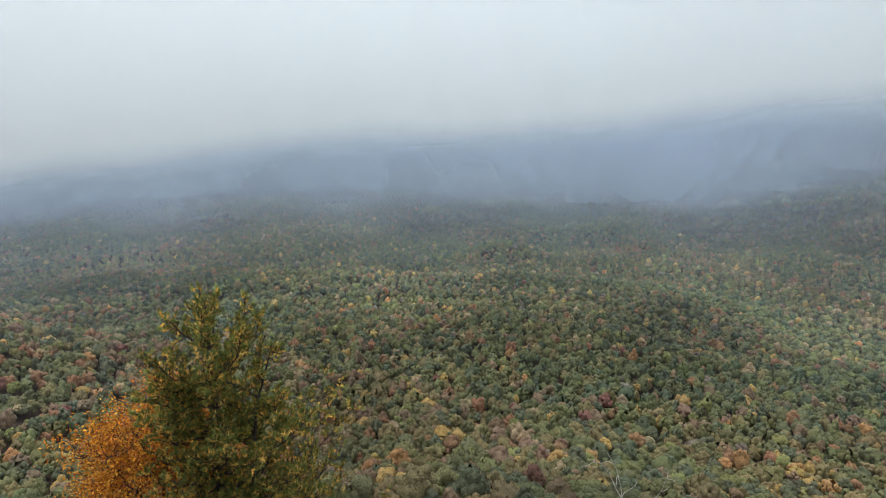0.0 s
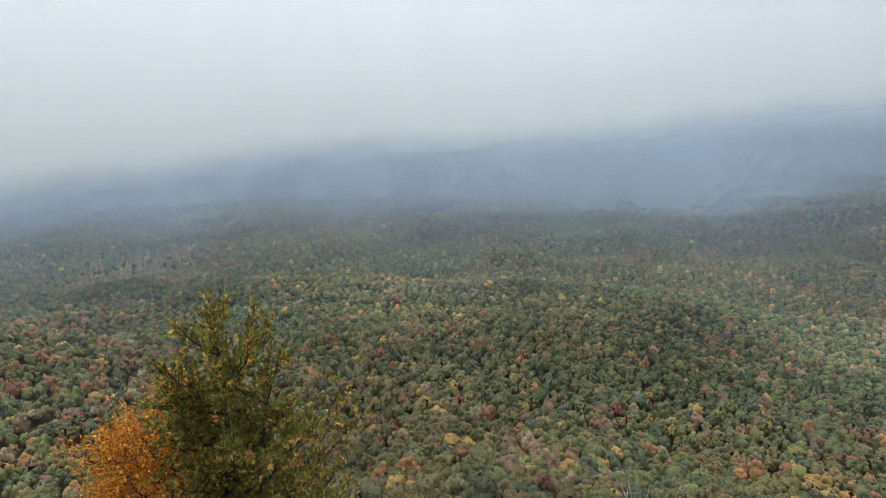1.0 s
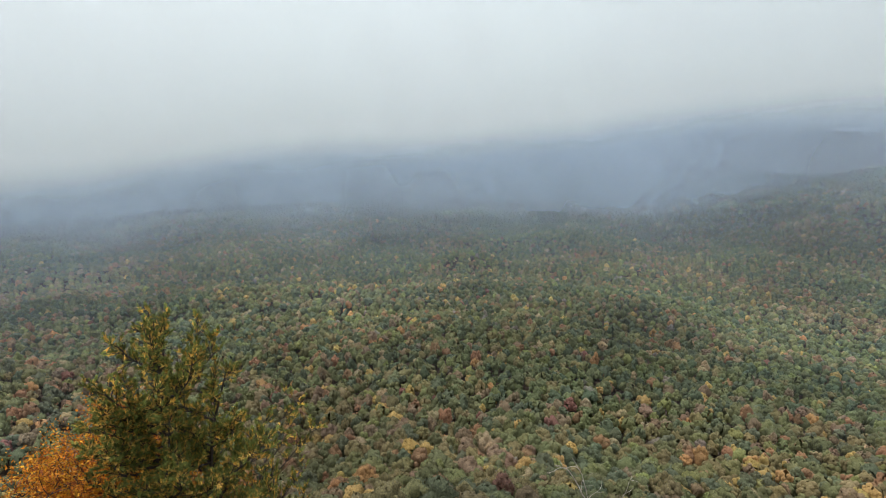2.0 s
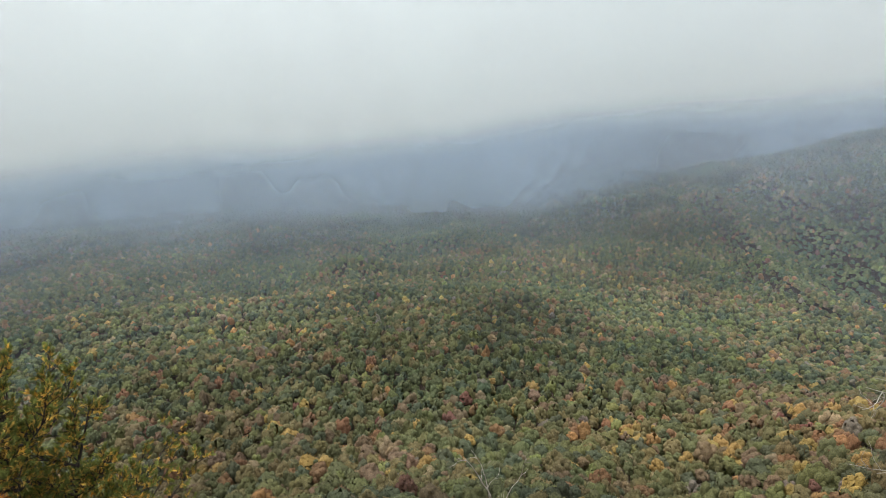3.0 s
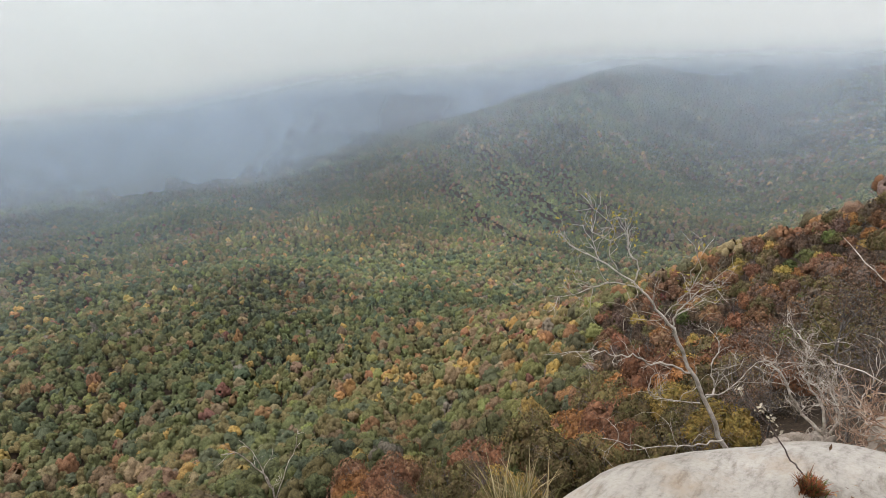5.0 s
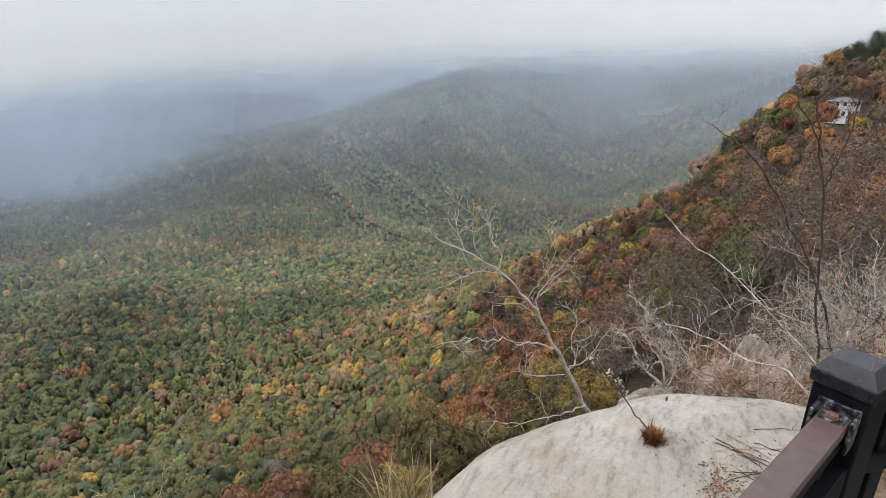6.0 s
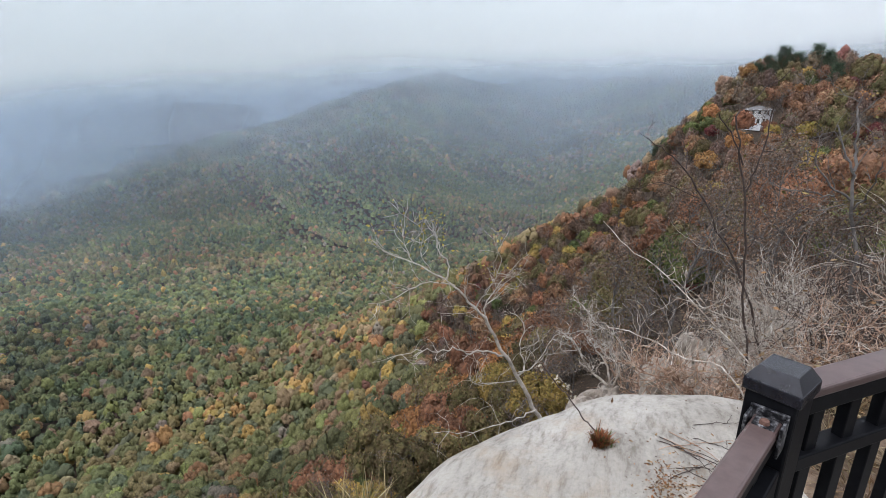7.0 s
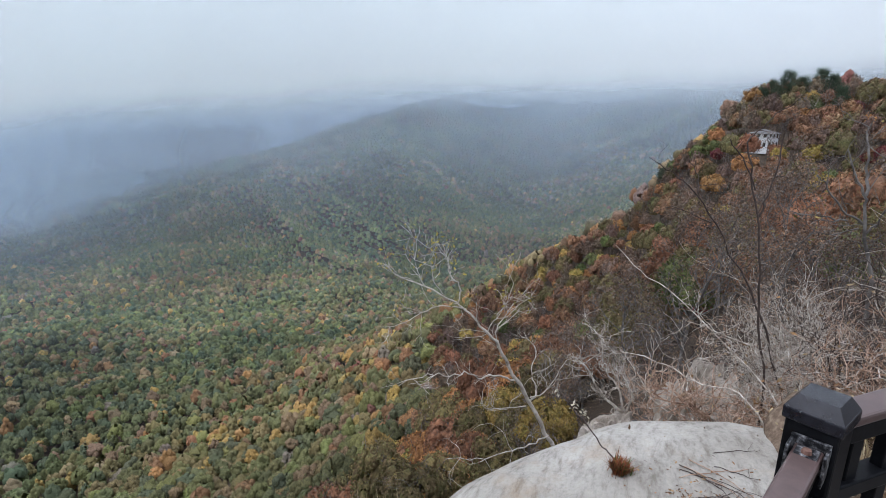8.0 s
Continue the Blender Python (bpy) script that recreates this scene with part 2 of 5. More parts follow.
# ---- mist: thin veils one behind another, and cloud hanging down into the valley ----
def mist_nodes(name):
    m, n, l, b = material(name, 1.0, 0.0)
    n.remove(b)
    geo = n.new("ShaderNodeNewGeometry")
    sep = n.new("ShaderNodeSeparateXYZ")
    l.new(geo.outputs["Position"], sep.inputs[0])

    def maths(op, a, bb=0.0):
        k = n.new("ShaderNodeMath")
        k.operation = op
        for s, v in enumerate((a, bb)):
            if isinstance(v, (int, float)):
                k.inputs[s].default_value = v
            else:
                l.new(v, k.inputs[s])
        return k.outputs[0]

    def ease(value, lo, hi, a=0.0, bb=1.0):
        k = n.new("ShaderNodeMapRange")
        k.interpolation_type = "SMOOTHERSTEP"
        for s, v in (("From Min", lo), ("From Max", hi), ("To Min", a), ("To Max", bb)):
            k.inputs[s].default_value = v
        l.new(value, k.inputs["Value"])
        return k.outputs[0]

    def noise(scale, flatten, detail):
        t = node(n, "ShaderNodeTexNoise", Scale=scale, Detail=detail, Roughness=0.5)
        st = n.new("ShaderNodeVectorMath")
        st.operation = "MULTIPLY"
        st.inputs[1].default_value = (1, 1, flatten)
        l.new(geo.outputs["Position"], st.inputs[0])
        l.new(st.outputs[0], t.inputs["Vector"])
        return t.outputs["Fac"]

    def finish(alpha, color):
        lit, through_it = n.new("ShaderNodeBsdfDiffuse"), n.new("ShaderNodeBsdfTranslucent")
        both = node(n, "ShaderNodeMixShader", Fac=0.4)
        for k, shader in enumerate((lit, through_it)):
            l.new(color, shader.inputs["Color"])
            l.new(shader.outputs[0], both.inputs[k + 1])
        clear = n.new("ShaderNodeBsdfTransparent")
        mix = n.new("ShaderNodeMixShader")
        l.new(alpha, mix.inputs[0])
        l.new(clear.outputs[0], mix.inputs[1])
        l.new(both.outputs[0], mix.inputs[2])
        l.new(mix.outputs[0], n["Material Output"].inputs["Surface"])
        return m

    east = sep.outputs["X"]
    r = maths("SQRT", maths("ADD", maths("MULTIPLY", east, east), maths("MULTIPLY", sep.outputs["Y"], sep.outputs["Y"])))
    return n, l, sep, r, maths, ease, noise, finish


def veil_material(name, haze, west, cloud):
    """Cloud whose base hangs lowest over the open valley and rises towards the mountain."""
    n, l, sep, r, maths, ease, noise, finish = mist_nodes(name)
    turn = maths("MULTIPLY", maths("ARCTAN2", sep.outputs["X"], sep.outputs["Y"]), 57.2958)
    base = n.new("ShaderNodeFloatCurve")
    line = base.mapping.curves[0]
    knots = ((-60, -8.0), (-40, -6.4), (-23, -4.7), (-10, -3.7), (2, -3.3), (15, -2.4), (28, -0.3), (45, 0.8), (60, 1.9), (68, 2.4), (80, 2.4), (95, 2.6), (116, 3.6))
    for k, (bear, high) in enumerate(knots):
        u, w = (bear + 60) / 176, (high + 10) / 20
        if k in (0, len(knots) - 1):
            line.points[0 if k == 0 else -1].location = (u, w)
        else:
            line.points.new(u, w)
    base.mapping.update()
    l.new(maths("DIVIDE", maths("ADD", turn, 60), 176), base.inputs["Value"])
    low = maths("SUBTRACT", maths("MULTIPLY", base.outputs[0], 20), 10)
    slope = maths("MULTIPLY", maths("ARCTANGENT", maths("DIVIDE", sep.outputs["Z"], r)), 57.2958)
    wisp = maths("ADD", maths("MULTIPLY", maths("SUBTRACT", noise(0.0028, 0.5, 3), 0.5), 3.2), maths("MULTIPLY", maths("SUBTRACT", noise(0.010, 0.5, 2), 0.5), 0.35))
    over = maths("ADD", maths("SUBTRACT", slope, low), wisp)
    deck = ease(over, -2.9, 2.6)
    # blue haze under the base, thinner lower down and over the mountain, and drifting shreds in it
    under = maths("MULTIPLY", maths("MULTIPLY", ease(over, -16, -2, 0.75, 1.35), ease(turn, 22, 44, west, haze)), ease(noise(0.0030, 0.7, 2), 0.3, 0.72, 0.7, 1.25))
    alpha = maths("SUBTRACT", 1, maths("MULTIPLY", maths("SUBTRACT", 1, maths("MULTIPLY", deck, cloud)), maths("SUBTRACT", 1, under)))
    alpha = maths("MULTIPLY", alpha, ease(slope, 4.0, 30.0, 1.0, 0.0))
    tone = ramp_of(n, [(0.0, (0.65, 0.775, 0.92)), (0.35, (0.72, 0.82, 0.91)), (1.0, (0.95, 0.99, 0.985))])
    l.new(deck, tone.inputs[0])
    return finish(alpha, tone.outputs[0])


def veil(distance, haze, west, cloud):
    bear = np.radians(np.arange(-60, 116.1, 2))
    high = np.linspace(-420, 0.65 * distance, 10)
    co = [(distance * math.sin(a), distance * math.cos(a), z) for a in bear for z in high]
    k = len(high)
    quads = [(i * k + j, (i + 1) * k + j, (i + 1) * k + j + 1, i * k + j + 1) for i in range(len(bear) - 1) for j in range(k - 1)]
    me = bpy.data.meshes.new("cloud_veil")
    me.from_pydata(co, [], quads)
    me.shade_smooth()
    me.materials.append(veil_material("cloud_veil", haze, west, cloud))
    return tagged(new("cloud_veil", me), "low grey cloud hanging in wisps over the valley", "cloud", kind="stuff")


# distance, share of haze over the mountain and over the open valley, share of cloud above the base
for one in ((330, 0.02, 0.015, 0), (440, 0.03, 0.03, 0), (560, 0.04, 0.045, 0), (700, 0.045, 0.055, 0), (840, 0.055, 0.07, 0), (980, 0.055, 0.08, 0), (1120, 0.05, 0.10, 0.3), (1260, 0.05, 0.13, 0.4), (1400, 0.055, 0.16, 0.45),
            (1540, 0.06, 0.24, 0.45), (1700, 0.07, 0.26, 0.45), (1880, 0.10, 0.26, 0.5), (2080, 0.20, 0.26, 0.5), (2320, 0.25, 0.28, 0.6), (2680, 0.34, 0.32, 0.8)):
    veil(*one)


# ---- the woods ----
PALETTE = {
    "green": (0.076, 0.100, 0.042), "deep": (0.042, 0.072, 0.046), "moss": (0.105, 0.122, 0.044), "lime": (0.15, 0.18, 0.052), "olive": (0.148, 0.122, 0.052),
    "yellow": (0.37, 0.25, 0.07), "orange": (0.37, 0.19, 0.07), "rust": (0.225, 0.105, 0.055), "brown": (0.165, 0.108, 0.072), "tan": (0.26, 0.20, 0.11),
    "maroon": (0.15, 0.04, 0.048), "grey": (0.16, 0.14, 0.125),
}
KINDS = list(PALETTE)
TONES = np.array([PALETTE[k] for k in KINDS])
VALLEY_MIX = np.array([30, 22, 22, 4.0, 16, 2.4, 0.9, 3.5, 7, 2.6, 0.5, 0.8])
WARM_MIX = np.array([18, 10, 20, 10, 16, 8, 4, 5, 6, 2, 1.2, 0.5])
HILL_MIX = np.array([2, 3, 4, 2, 10, 3, 8, 27, 22, 7, 2, 14])


# open ground round the houses: x, y, radius
CLEARINGS = [(192.6, -30.5, 6.5), (186, -30, 6.5), (191.5, -50, 3.2), (-272, 1475, 16), (-108, 1496, 16), (-369, 1454, 14), (-174, 1490, 14), (1515, 772, 16), (70, 22, 5)]


def unit_sphere(level):
    bm = bmesh.new()
    bmesh.ops.create_icosphere(bm, subdivisions=level, radius=1)
    v = np.array([p.co[:] for p in bm.verts])
    f = np.array([[p.index for p in t.verts] for t in bm.faces])
    bm.free()
    return v, f


def crown_shape(rng, level, lobes, flakes, flake_size, squash=1.0, core=1.0):
    """A broadleaf crown of radius 1: billows of uneven size grown into one another, with leaf sprays standing off them."""
    v0, f0 = unit_sphere(level)
    way = rng.normal(size=(lobes, 3))
    way[:, 2] = np.abs(way[:, 2]) * 0.8 - 0.2
    way /= np.linalg.norm(way, axis=1)[:, None]
    centre = way * rng.uniform(0.50, 0.74, lobes)[:, None] * np.array([1, 1, 0.9 * squash])
    size = rng.uniform(0.20, 0.36, lobes) if lobes > 8 else rng.uniform(0.28, 0.44, lobes)
    centre[0], size[0] = (0, 0, 0.05), 0.68 if lobes > 8 else 0.72
    V, F, off = [], [], 0
    for k in range(lobes):
        p = v0 * (size[k] * core * rng.uniform(0.93, 1.07, len(v0)))[:, None] + centre[k]
        mid = p[f0].mean(1)
        keep = (v0[f0].mean(1)[:, 2] > -0.45) & (mid[:, 2] > -0.42)
        for j in range(lobes):
            if j != k:
                keep &= np.linalg.norm(mid - centre[j], axis=1) > size[j] * core * 0.74
        f = f0[keep]
        used = np.unique(f)
        back = -np.ones(len(p), int)
        back[used] = np.arange(len(used))
        V.append(p[used])
        F.append(back[f] + off)
        off += len(used)
    v, f = np.concatenate(V), np.concatenate(F).astype(int)
    if flakes:
        n = flakes * 3
        k = rng.choice(lobes, n, p=size**2 / (size**2).sum())
        d = rng.normal(size=(n, 3))
        d[:, 2] = np.abs(d[:, 2]) - 0.3
        d /= np.linalg.norm(d, axis=1)[:, None]
        p = centre[k] + d * (size[k] * rng.uniform(0.97, 1.12, n))[:, None]
        deep = np.linalg.norm(p[:, None] - centre[None], axis=2) < size[None] * 0.95
        ok = np.where(~deep.any(1) & (p[:, 2] > -0.5))[0][:flakes]
        p, d, n = p[ok], d[ok], len(ok)
        up = d + np.array([0, 0, 0.2]) + 0.7 * rng.normal(size=(n, 3))
        a = np.cross(up, rng.normal(size=(n, 3)))
        a /= np.linalg.norm(a, axis=1)[:, None]
        q = np.cross(up, a)
        q /= np.linalg.norm(q, axis=1)[:, None] + 1e-6
        s = flake_size * rng.uniform(0.6, 1.3, n)[:, None]
        tri = np.stack([p + a * s, p - 0.5 * a * s + 0.87 * q * s, p - 0.5 * a * s - 0.87 * q * s], 1).reshape(-1, 3)
        f = np.concatenate([f, np.arange(n * 3).reshape(-1, 3) + len(v)])
        v = np.concatenate([v, tri])
    return v, f


def mesh_of(name, v, f, tint, mat, flat=True):
    me = bpy.data.meshes.new(name)
    v, f = np.ascontiguousarray(v, np.float32), np.ascontiguousarray(f, np.int32)
    me.vertices.add(len(v))
    me.vertices.foreach_set("co", v.ravel())
    me.loops.add(f.size)
    me.loops.foreach_set("vertex_index", f.ravel())
    me.polygons.add(len(f))
    me.polygons.foreach_set("loop_start", np.arange(0, f.size, f.shape[1], dtype=np.int32))
    me.update(calc_edges=True)
    me.validate()
    if tint is not None:
        at = me.attributes.new("tint", "FLOAT_COLOR", "POINT")
        at.data.foreach_set("color", np.concatenate([tint, np.ones((len(tint), 1))], 1).astype(np.float32).ravel())
    if not flat:
        me.shade_smooth()
    else:
        me.shade_flat()
    me.materials.append(mat)
    return me


def wood_points(rng, near, far, gap, b0=-47, b1=113):
    """Jittered places of trees between two distances, without those that the land hides."""
    n = int(far / gap / 0.87) + 3
    i, j = np.meshgrid(np.arange(-n, n), np.arange(-n, n), indexing="ij")
    x = (i + 0.5 * (j % 2) + rng.uniform(-0.36, 0.36, i.shape)) * gap
    y = (j + rng.uniform(-0.36, 0.36, i.shape)) * gap * 0.87
    r, b = np.hypot(x, y), np.degrees(np.arctan2(x, y))
    ok = (r > near) & (r <= far) & (b > b0) & (b < b1)
    x, y, r, b = x[ok], y[ok], r[ok], b[ok]
    z = land(x, y)
    col = np.clip(((b - b0) / (b1 - b0) * 330).astype(int), 0, 329)
    rows = np.geomspace(55, 4900, 260)
    bb = np.radians(b0 + (np.arange(330) + 0.5) / 330 * (b1 - b0))
    gx, gy = rows[None] * np.sin(bb)[:, None], rows[None] * np.cos(bb)[:, None]
    rise = np.maximum.accumulate((land(gx, gy) + 2) / rows[None], 1)
    k = np.clip(np.searchsorted(rows, r) - 2, 0, 259)
    seen = ((z + 13) / r > rise[col, k]) & ((z + 12) / r > -1.02)
    seen &= ~((r > 1400) & (z > 75))
    for cx, cy, cr in CLEARINGS:
        seen &= np.hypot(x - cx, y - cy) > cr
    return x[seen], y[seen], z[seen], r[seen], b[seen]


def tree_tones(rng, x, y, r, b):
    """Which kind of autumn colour stands where: mixed in drifts, rustier on the overlook's own ridge, with brightness
    painted in by place.
    """
    hill = shoulder_share(b) * (1 - smooth(330, 480, r))
    warm = np.exp(-((b - 58) / 17) ** 2) * smooth(70, 110, r) * (1 - smooth(230, 420, r))
    browner = smooth(-0.1, 0.7, value_noise(x, y, 170, 21) * 0.7 + value_noise(x, y, 60, 22) * 0.5) * 0.6
    browner = np.clip(browner - 0.10 * smooth(900, 1500, r), 0, 1)
    green = smooth(0.0, 0.5, value_noise(x, y, 140, 23))
    mix = VALLEY_MIX[None] * (1 - hill)[:, None] + HILL_MIX[None] * hill[:, None] * 1.6
    mix = mix + WARM_MIX[None] * (warm * 1.3)[:, None]
    mix[:, :4] *= (1 - 0.6 * browner + 0.9 * green * (1 - hill))[:, None]
    mix[:, 4:10] *= (1 + 1.1 * browner - 0.35 * green)[:, None]
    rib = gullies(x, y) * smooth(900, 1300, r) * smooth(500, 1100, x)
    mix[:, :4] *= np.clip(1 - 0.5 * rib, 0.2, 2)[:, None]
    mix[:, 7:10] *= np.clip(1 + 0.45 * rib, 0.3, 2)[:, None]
    spur = smooth(-20, -34, b) * smooth(240, 380, r) * (1 - smooth(800, 1000, r))
    mix[:, 7:9] *= (1 + 2.2 * spur)[:, None]
    mix[:, 5:7] *= (1 - 0.7 * smooth(500, 900, r))[:, None]
    cum = np.cumsum(mix, 1)
    pick = (rng.uniform(0, 1, len(x))[:, None] * cum[:, -1:] > cum).sum(1)
    tone = TONES[np.clip(pick, 0, len(TONES) - 1)]
    tone = tone * rng.uniform(0.78, 1.22, len(x))[:, None] * rng.uniform(0.92, 1.08, (len(x), 3))
    local = (mix @ TONES) / mix.sum(1)[:, None]
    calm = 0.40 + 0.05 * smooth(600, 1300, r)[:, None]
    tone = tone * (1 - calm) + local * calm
    # ribs lighter, gullies darker: relief shading put into the colour; dimmer with distance
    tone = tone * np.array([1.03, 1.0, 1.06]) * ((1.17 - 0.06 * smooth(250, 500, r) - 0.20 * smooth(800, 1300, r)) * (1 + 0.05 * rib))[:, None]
    # brightness painted by place: nearby trees round bearing 34 dimmed
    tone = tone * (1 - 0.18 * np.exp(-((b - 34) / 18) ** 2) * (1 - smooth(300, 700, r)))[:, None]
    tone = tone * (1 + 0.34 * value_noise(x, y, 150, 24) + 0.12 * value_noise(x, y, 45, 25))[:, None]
    return tone, pick


def on_shoulder(r, b):
    """The stretch of the near hillside that carries single trees."""
    return (b > 66) & (r < 262)


def woods(name, label, seed, near, far, gap, radius, shapes, mat, b0=-47, b1=113, lift=6.5, flat=False):
    rng = np.random.RandomState(seed)
    x, y, z, r, b = wood_points(rng, near, far, gap, b0, b1)
    ok = ~on_shoulder(r, b)
    x, y, z, r, b = x[ok], y[ok], z[ok], r[ok], b[ok]
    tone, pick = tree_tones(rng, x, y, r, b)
    size = radius * rng.uniform(0.62, 1.38, len(x))
    tall = np.where(rng.uniform(0, 1, len(x)) < 0.12, 1.3, 1.0) * rng.uniform(1.1, 1.6, len(x))
    which = rng.randint(0, len(shapes), len(x))
    V, F, T, off = [], [], [], 0
    for k, (v, f) in enumerate(shapes):
        idx = np.where(which == k)[0]
        a = rng.uniform(0, 6.283, len(idx))
        c, s = np.cos(a)[:, None], np.sin(a)[:, None]
        px = (v[None, :, 0] * c - v[None, :, 1] * s) * size[idx, None] + x[idx, None]
        py = (v[None, :, 0] * s + v[None, :, 1] * c) * size[idx, None] + y[idx, None]
        pz = v[None, :, 2] * (size * tall)[idx, None] + (z + lift * rng.uniform(0.6, 1.5, len(x)))[idx, None]
        V.append(np.stack([px, py, pz], -1).reshape(-1, 3))
        F.append((f[None] + (np.arange(len(idx)) * len(v))[:, None, None]).reshape(-1, 3) + off)
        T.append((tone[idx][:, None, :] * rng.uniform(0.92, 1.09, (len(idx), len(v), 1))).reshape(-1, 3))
        off += len(idx) * len(v)
    ob = new(name, mesh_of(name, np.concatenate(V), np.concatenate(F), np.concatenate(T), mat, flat=flat))
    return tagged(ob, label, "woods", kind="stuff")


shape_rng = np.random.RandomState(7)
SHAPES_A = [crown_shape(shape_rng, 1, 22, 110, 0.055) for _ in range(10)]
SHAPES_B = [crown_shape(shape_rng, 1, 12, 0, 0.07) for _ in range(10)]
SHAPES_C = [crown_shape(shape_rng, 1, 4, 0, 0) for _ in range(9)]


def dome_shape(rng, lobes):
    """A far crown: one or two uneven domes of few faces."""
    V, F = [], []
    for k in range(lobes):
        a = np.arange(5) / 5 * 6.283 + rng.uniform(0, 6)
        rings = [np.stack([w * np.cos(a + t), w * np.sin(a + t), np.full(5, z)], -1) for w, z, t in ((0.97, -0.25, 0), (0.78, 0.52, 0.6))]
        v = np.concatenate([*rings, [[0, 0, 0.94]]]) * rng.uniform(0.82, 1.16, (11, 1))
        size = 1.0 if lobes == 1 else (0.84, 0.62)[k]
        way = rng.uniform(0, 6.283)
        shift = np.array([math.cos(way) * 0.45, math.sin(way) * 0.45, -0.1]) if k else np.array([0, 0, 0.08])
        f = [(i, (i + 1) % 5, 5 + (i + 1) % 5) for i in range(5)] + [(i, 5 + (i + 1) % 5, 5 + i) for i in range(5)] + [(5 + i, 5 + (i + 1) % 5, 10) for i in range(5)]
        V.append(v * size + shift)
        F.append(np.array(f) + 11 * k)
    return np.concatenate(V), np.concatenate(F)


SHAPES_D = [dome_shape(shape_rng, 2) for _ in range(8)]
SHAPES_E = [dome_shape(shape_rng, 1) for _ in range(8)]
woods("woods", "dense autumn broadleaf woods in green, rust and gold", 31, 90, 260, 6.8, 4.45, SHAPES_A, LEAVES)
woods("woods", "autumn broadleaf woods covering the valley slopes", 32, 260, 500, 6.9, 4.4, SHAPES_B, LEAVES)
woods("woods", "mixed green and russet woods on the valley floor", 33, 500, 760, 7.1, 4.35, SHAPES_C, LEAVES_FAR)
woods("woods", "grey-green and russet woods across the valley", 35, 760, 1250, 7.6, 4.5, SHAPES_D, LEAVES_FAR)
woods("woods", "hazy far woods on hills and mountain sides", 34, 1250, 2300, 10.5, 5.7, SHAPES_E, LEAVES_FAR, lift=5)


# ---- helpers for single things ----
def part(name, bm, mat, parent=None, label=""):
    me = bpy.data.meshes.new(name)
    bm.to_mesh(me)
    bm.free()
    me.materials.append(mat)
    ob = new(name, me)
    ob.parent = parent
    return tagged(ob, label) if label else ob


def mesh_part(name, me, parent=None, label=""):
    ob = new(name, me)
    ob.parent = parent
    return tagged(ob, label) if label else ob


def thing(name, place, label, category, group=""):
    ob = new(name)
    ob.location = place
    return tagged(ob, label, category, group)


def box(bm, size, m, bevel=0.0):
    made = bmesh.ops.create_cube(bm, size=1, matrix=m @ Matrix.Diagonal((*size, 1)))
    if bevel:
        edges = list({e for v in made["verts"] for e in v.link_edges})
        bmesh.ops.bevel(bm, geom=edges, offset=bevel, segments=2, affect="EDGES", profile=0.5)


def bend(points, steps):
    """A smooth line through a few points."""
    p = np.array(points, float)
    if len(p) < 3:
        return p
    q = np.concatenate([[2 * p[0] - p[1]], p, [2 * p[-1] - p[-2]]])
    out = []
    for i in range(len(p) - 1):
        a, b, c, d = q[i : i + 4]
        for t in np.linspace(0, 1, steps, endpoint=False):
            out.append(0.5 * (2 * b + (c - a) * t + (2 * a - 5 * b + 4 * c - d) * t * t + (3 * b - a - 3 * c + d) * t**3))
    return np.array(out + [p[-1]])


def tubes(lines, sides=5):
    """Tapered tubes round lines of (points, thick end, thin end): vertices and triangles."""
    V, F, off = [], [], 0
    ang = np.arange(sides) / sides * 2 * math.pi
    for pts, ra, rb in lines:
        p = np.asarray(pts, float)
        n = len(p)
        d = np.gradient(p, axis=0)
        d /= np.linalg.norm(d, axis=1)[:, None] + 1e-9
        up = np.array([0.3, 0.2, 1.0]) if abs(d[0, 2]) < 0.8 else np.array([1.0, 0.2, 0.1])
        a = np.cross(d, up)
        a /= np.linalg.norm(a, axis=1)[:, None] + 1e-9
        b = np.cross(d, a)
        rad = np.linspace(ra, rb, n)[:, None, None]
        ring = p[:, None] + rad * (a[:, None] * np.cos(ang)[None, :, None] + b[:, None] * np.sin(ang)[None, :, None])
        V.append(ring.reshape(-1, 3))
        i, j = np.meshgrid(np.arange(n - 1), np.arange(sides), indexing="ij")
        j1 = (j + 1) % sides
        A, B, C, D = i * sides + j, i * sides + j1, (i + 1) * sides + j1, (i + 1) * sides + j
        F.append(np.concatenate([np.stack([A, B, C], -1).reshape(-1, 3), np.stack([A, C, D], -1).reshape(-1, 3)]) + off)
        off += n * sides
    return np.concatenate(V), np.concatenate(F)


def grow(rng, start, way, length, thick, depth, lines, tips, kids=4, wiggle=0.25, spread=0.8, rise=0.15, shrink=0.62, taper=0.55):
    """A limb that wanders and forks: fills lines with tubes and tips with the ends of its twigs."""
    way = np.array(way, float) / np.linalg.norm(way)
    steps = 5
    p, pts = np.array(start, float), [np.array(start, float)]
    for _ in range(steps):
        way = way + rng.normal(0, wiggle, 3) * np.array([1, 1, 0.7]) + np.array([0, 0, rise * 0.3])
        way /= np.linalg.norm(way)
        p = p + way * length / steps
        pts.append(p)
    pts = np.array(pts)
    lines.append((pts, thick, thick * 0.45))
    if depth == 0:
        tips.append((pts[-1], way))
        tips.append((pts[-3], way))
        return
    for k in range(kids):
        i = min(steps, 1 + int(rng.uniform(0.25, 1.0) * steps))
        side = rng.normal(size=3)
        side -= side.dot(way) * way
        side /= np.linalg.norm(side) + 1e-9
        grow(rng, pts[i], way * (1 - 0.4 * spread) + side * spread + np.array([0, 0, rise]), length * shrink * rng.uniform(0.7, 1.25), thick * taper, depth - 1, lines, tips, kids, wiggle, spread, rise, shrink, taper)


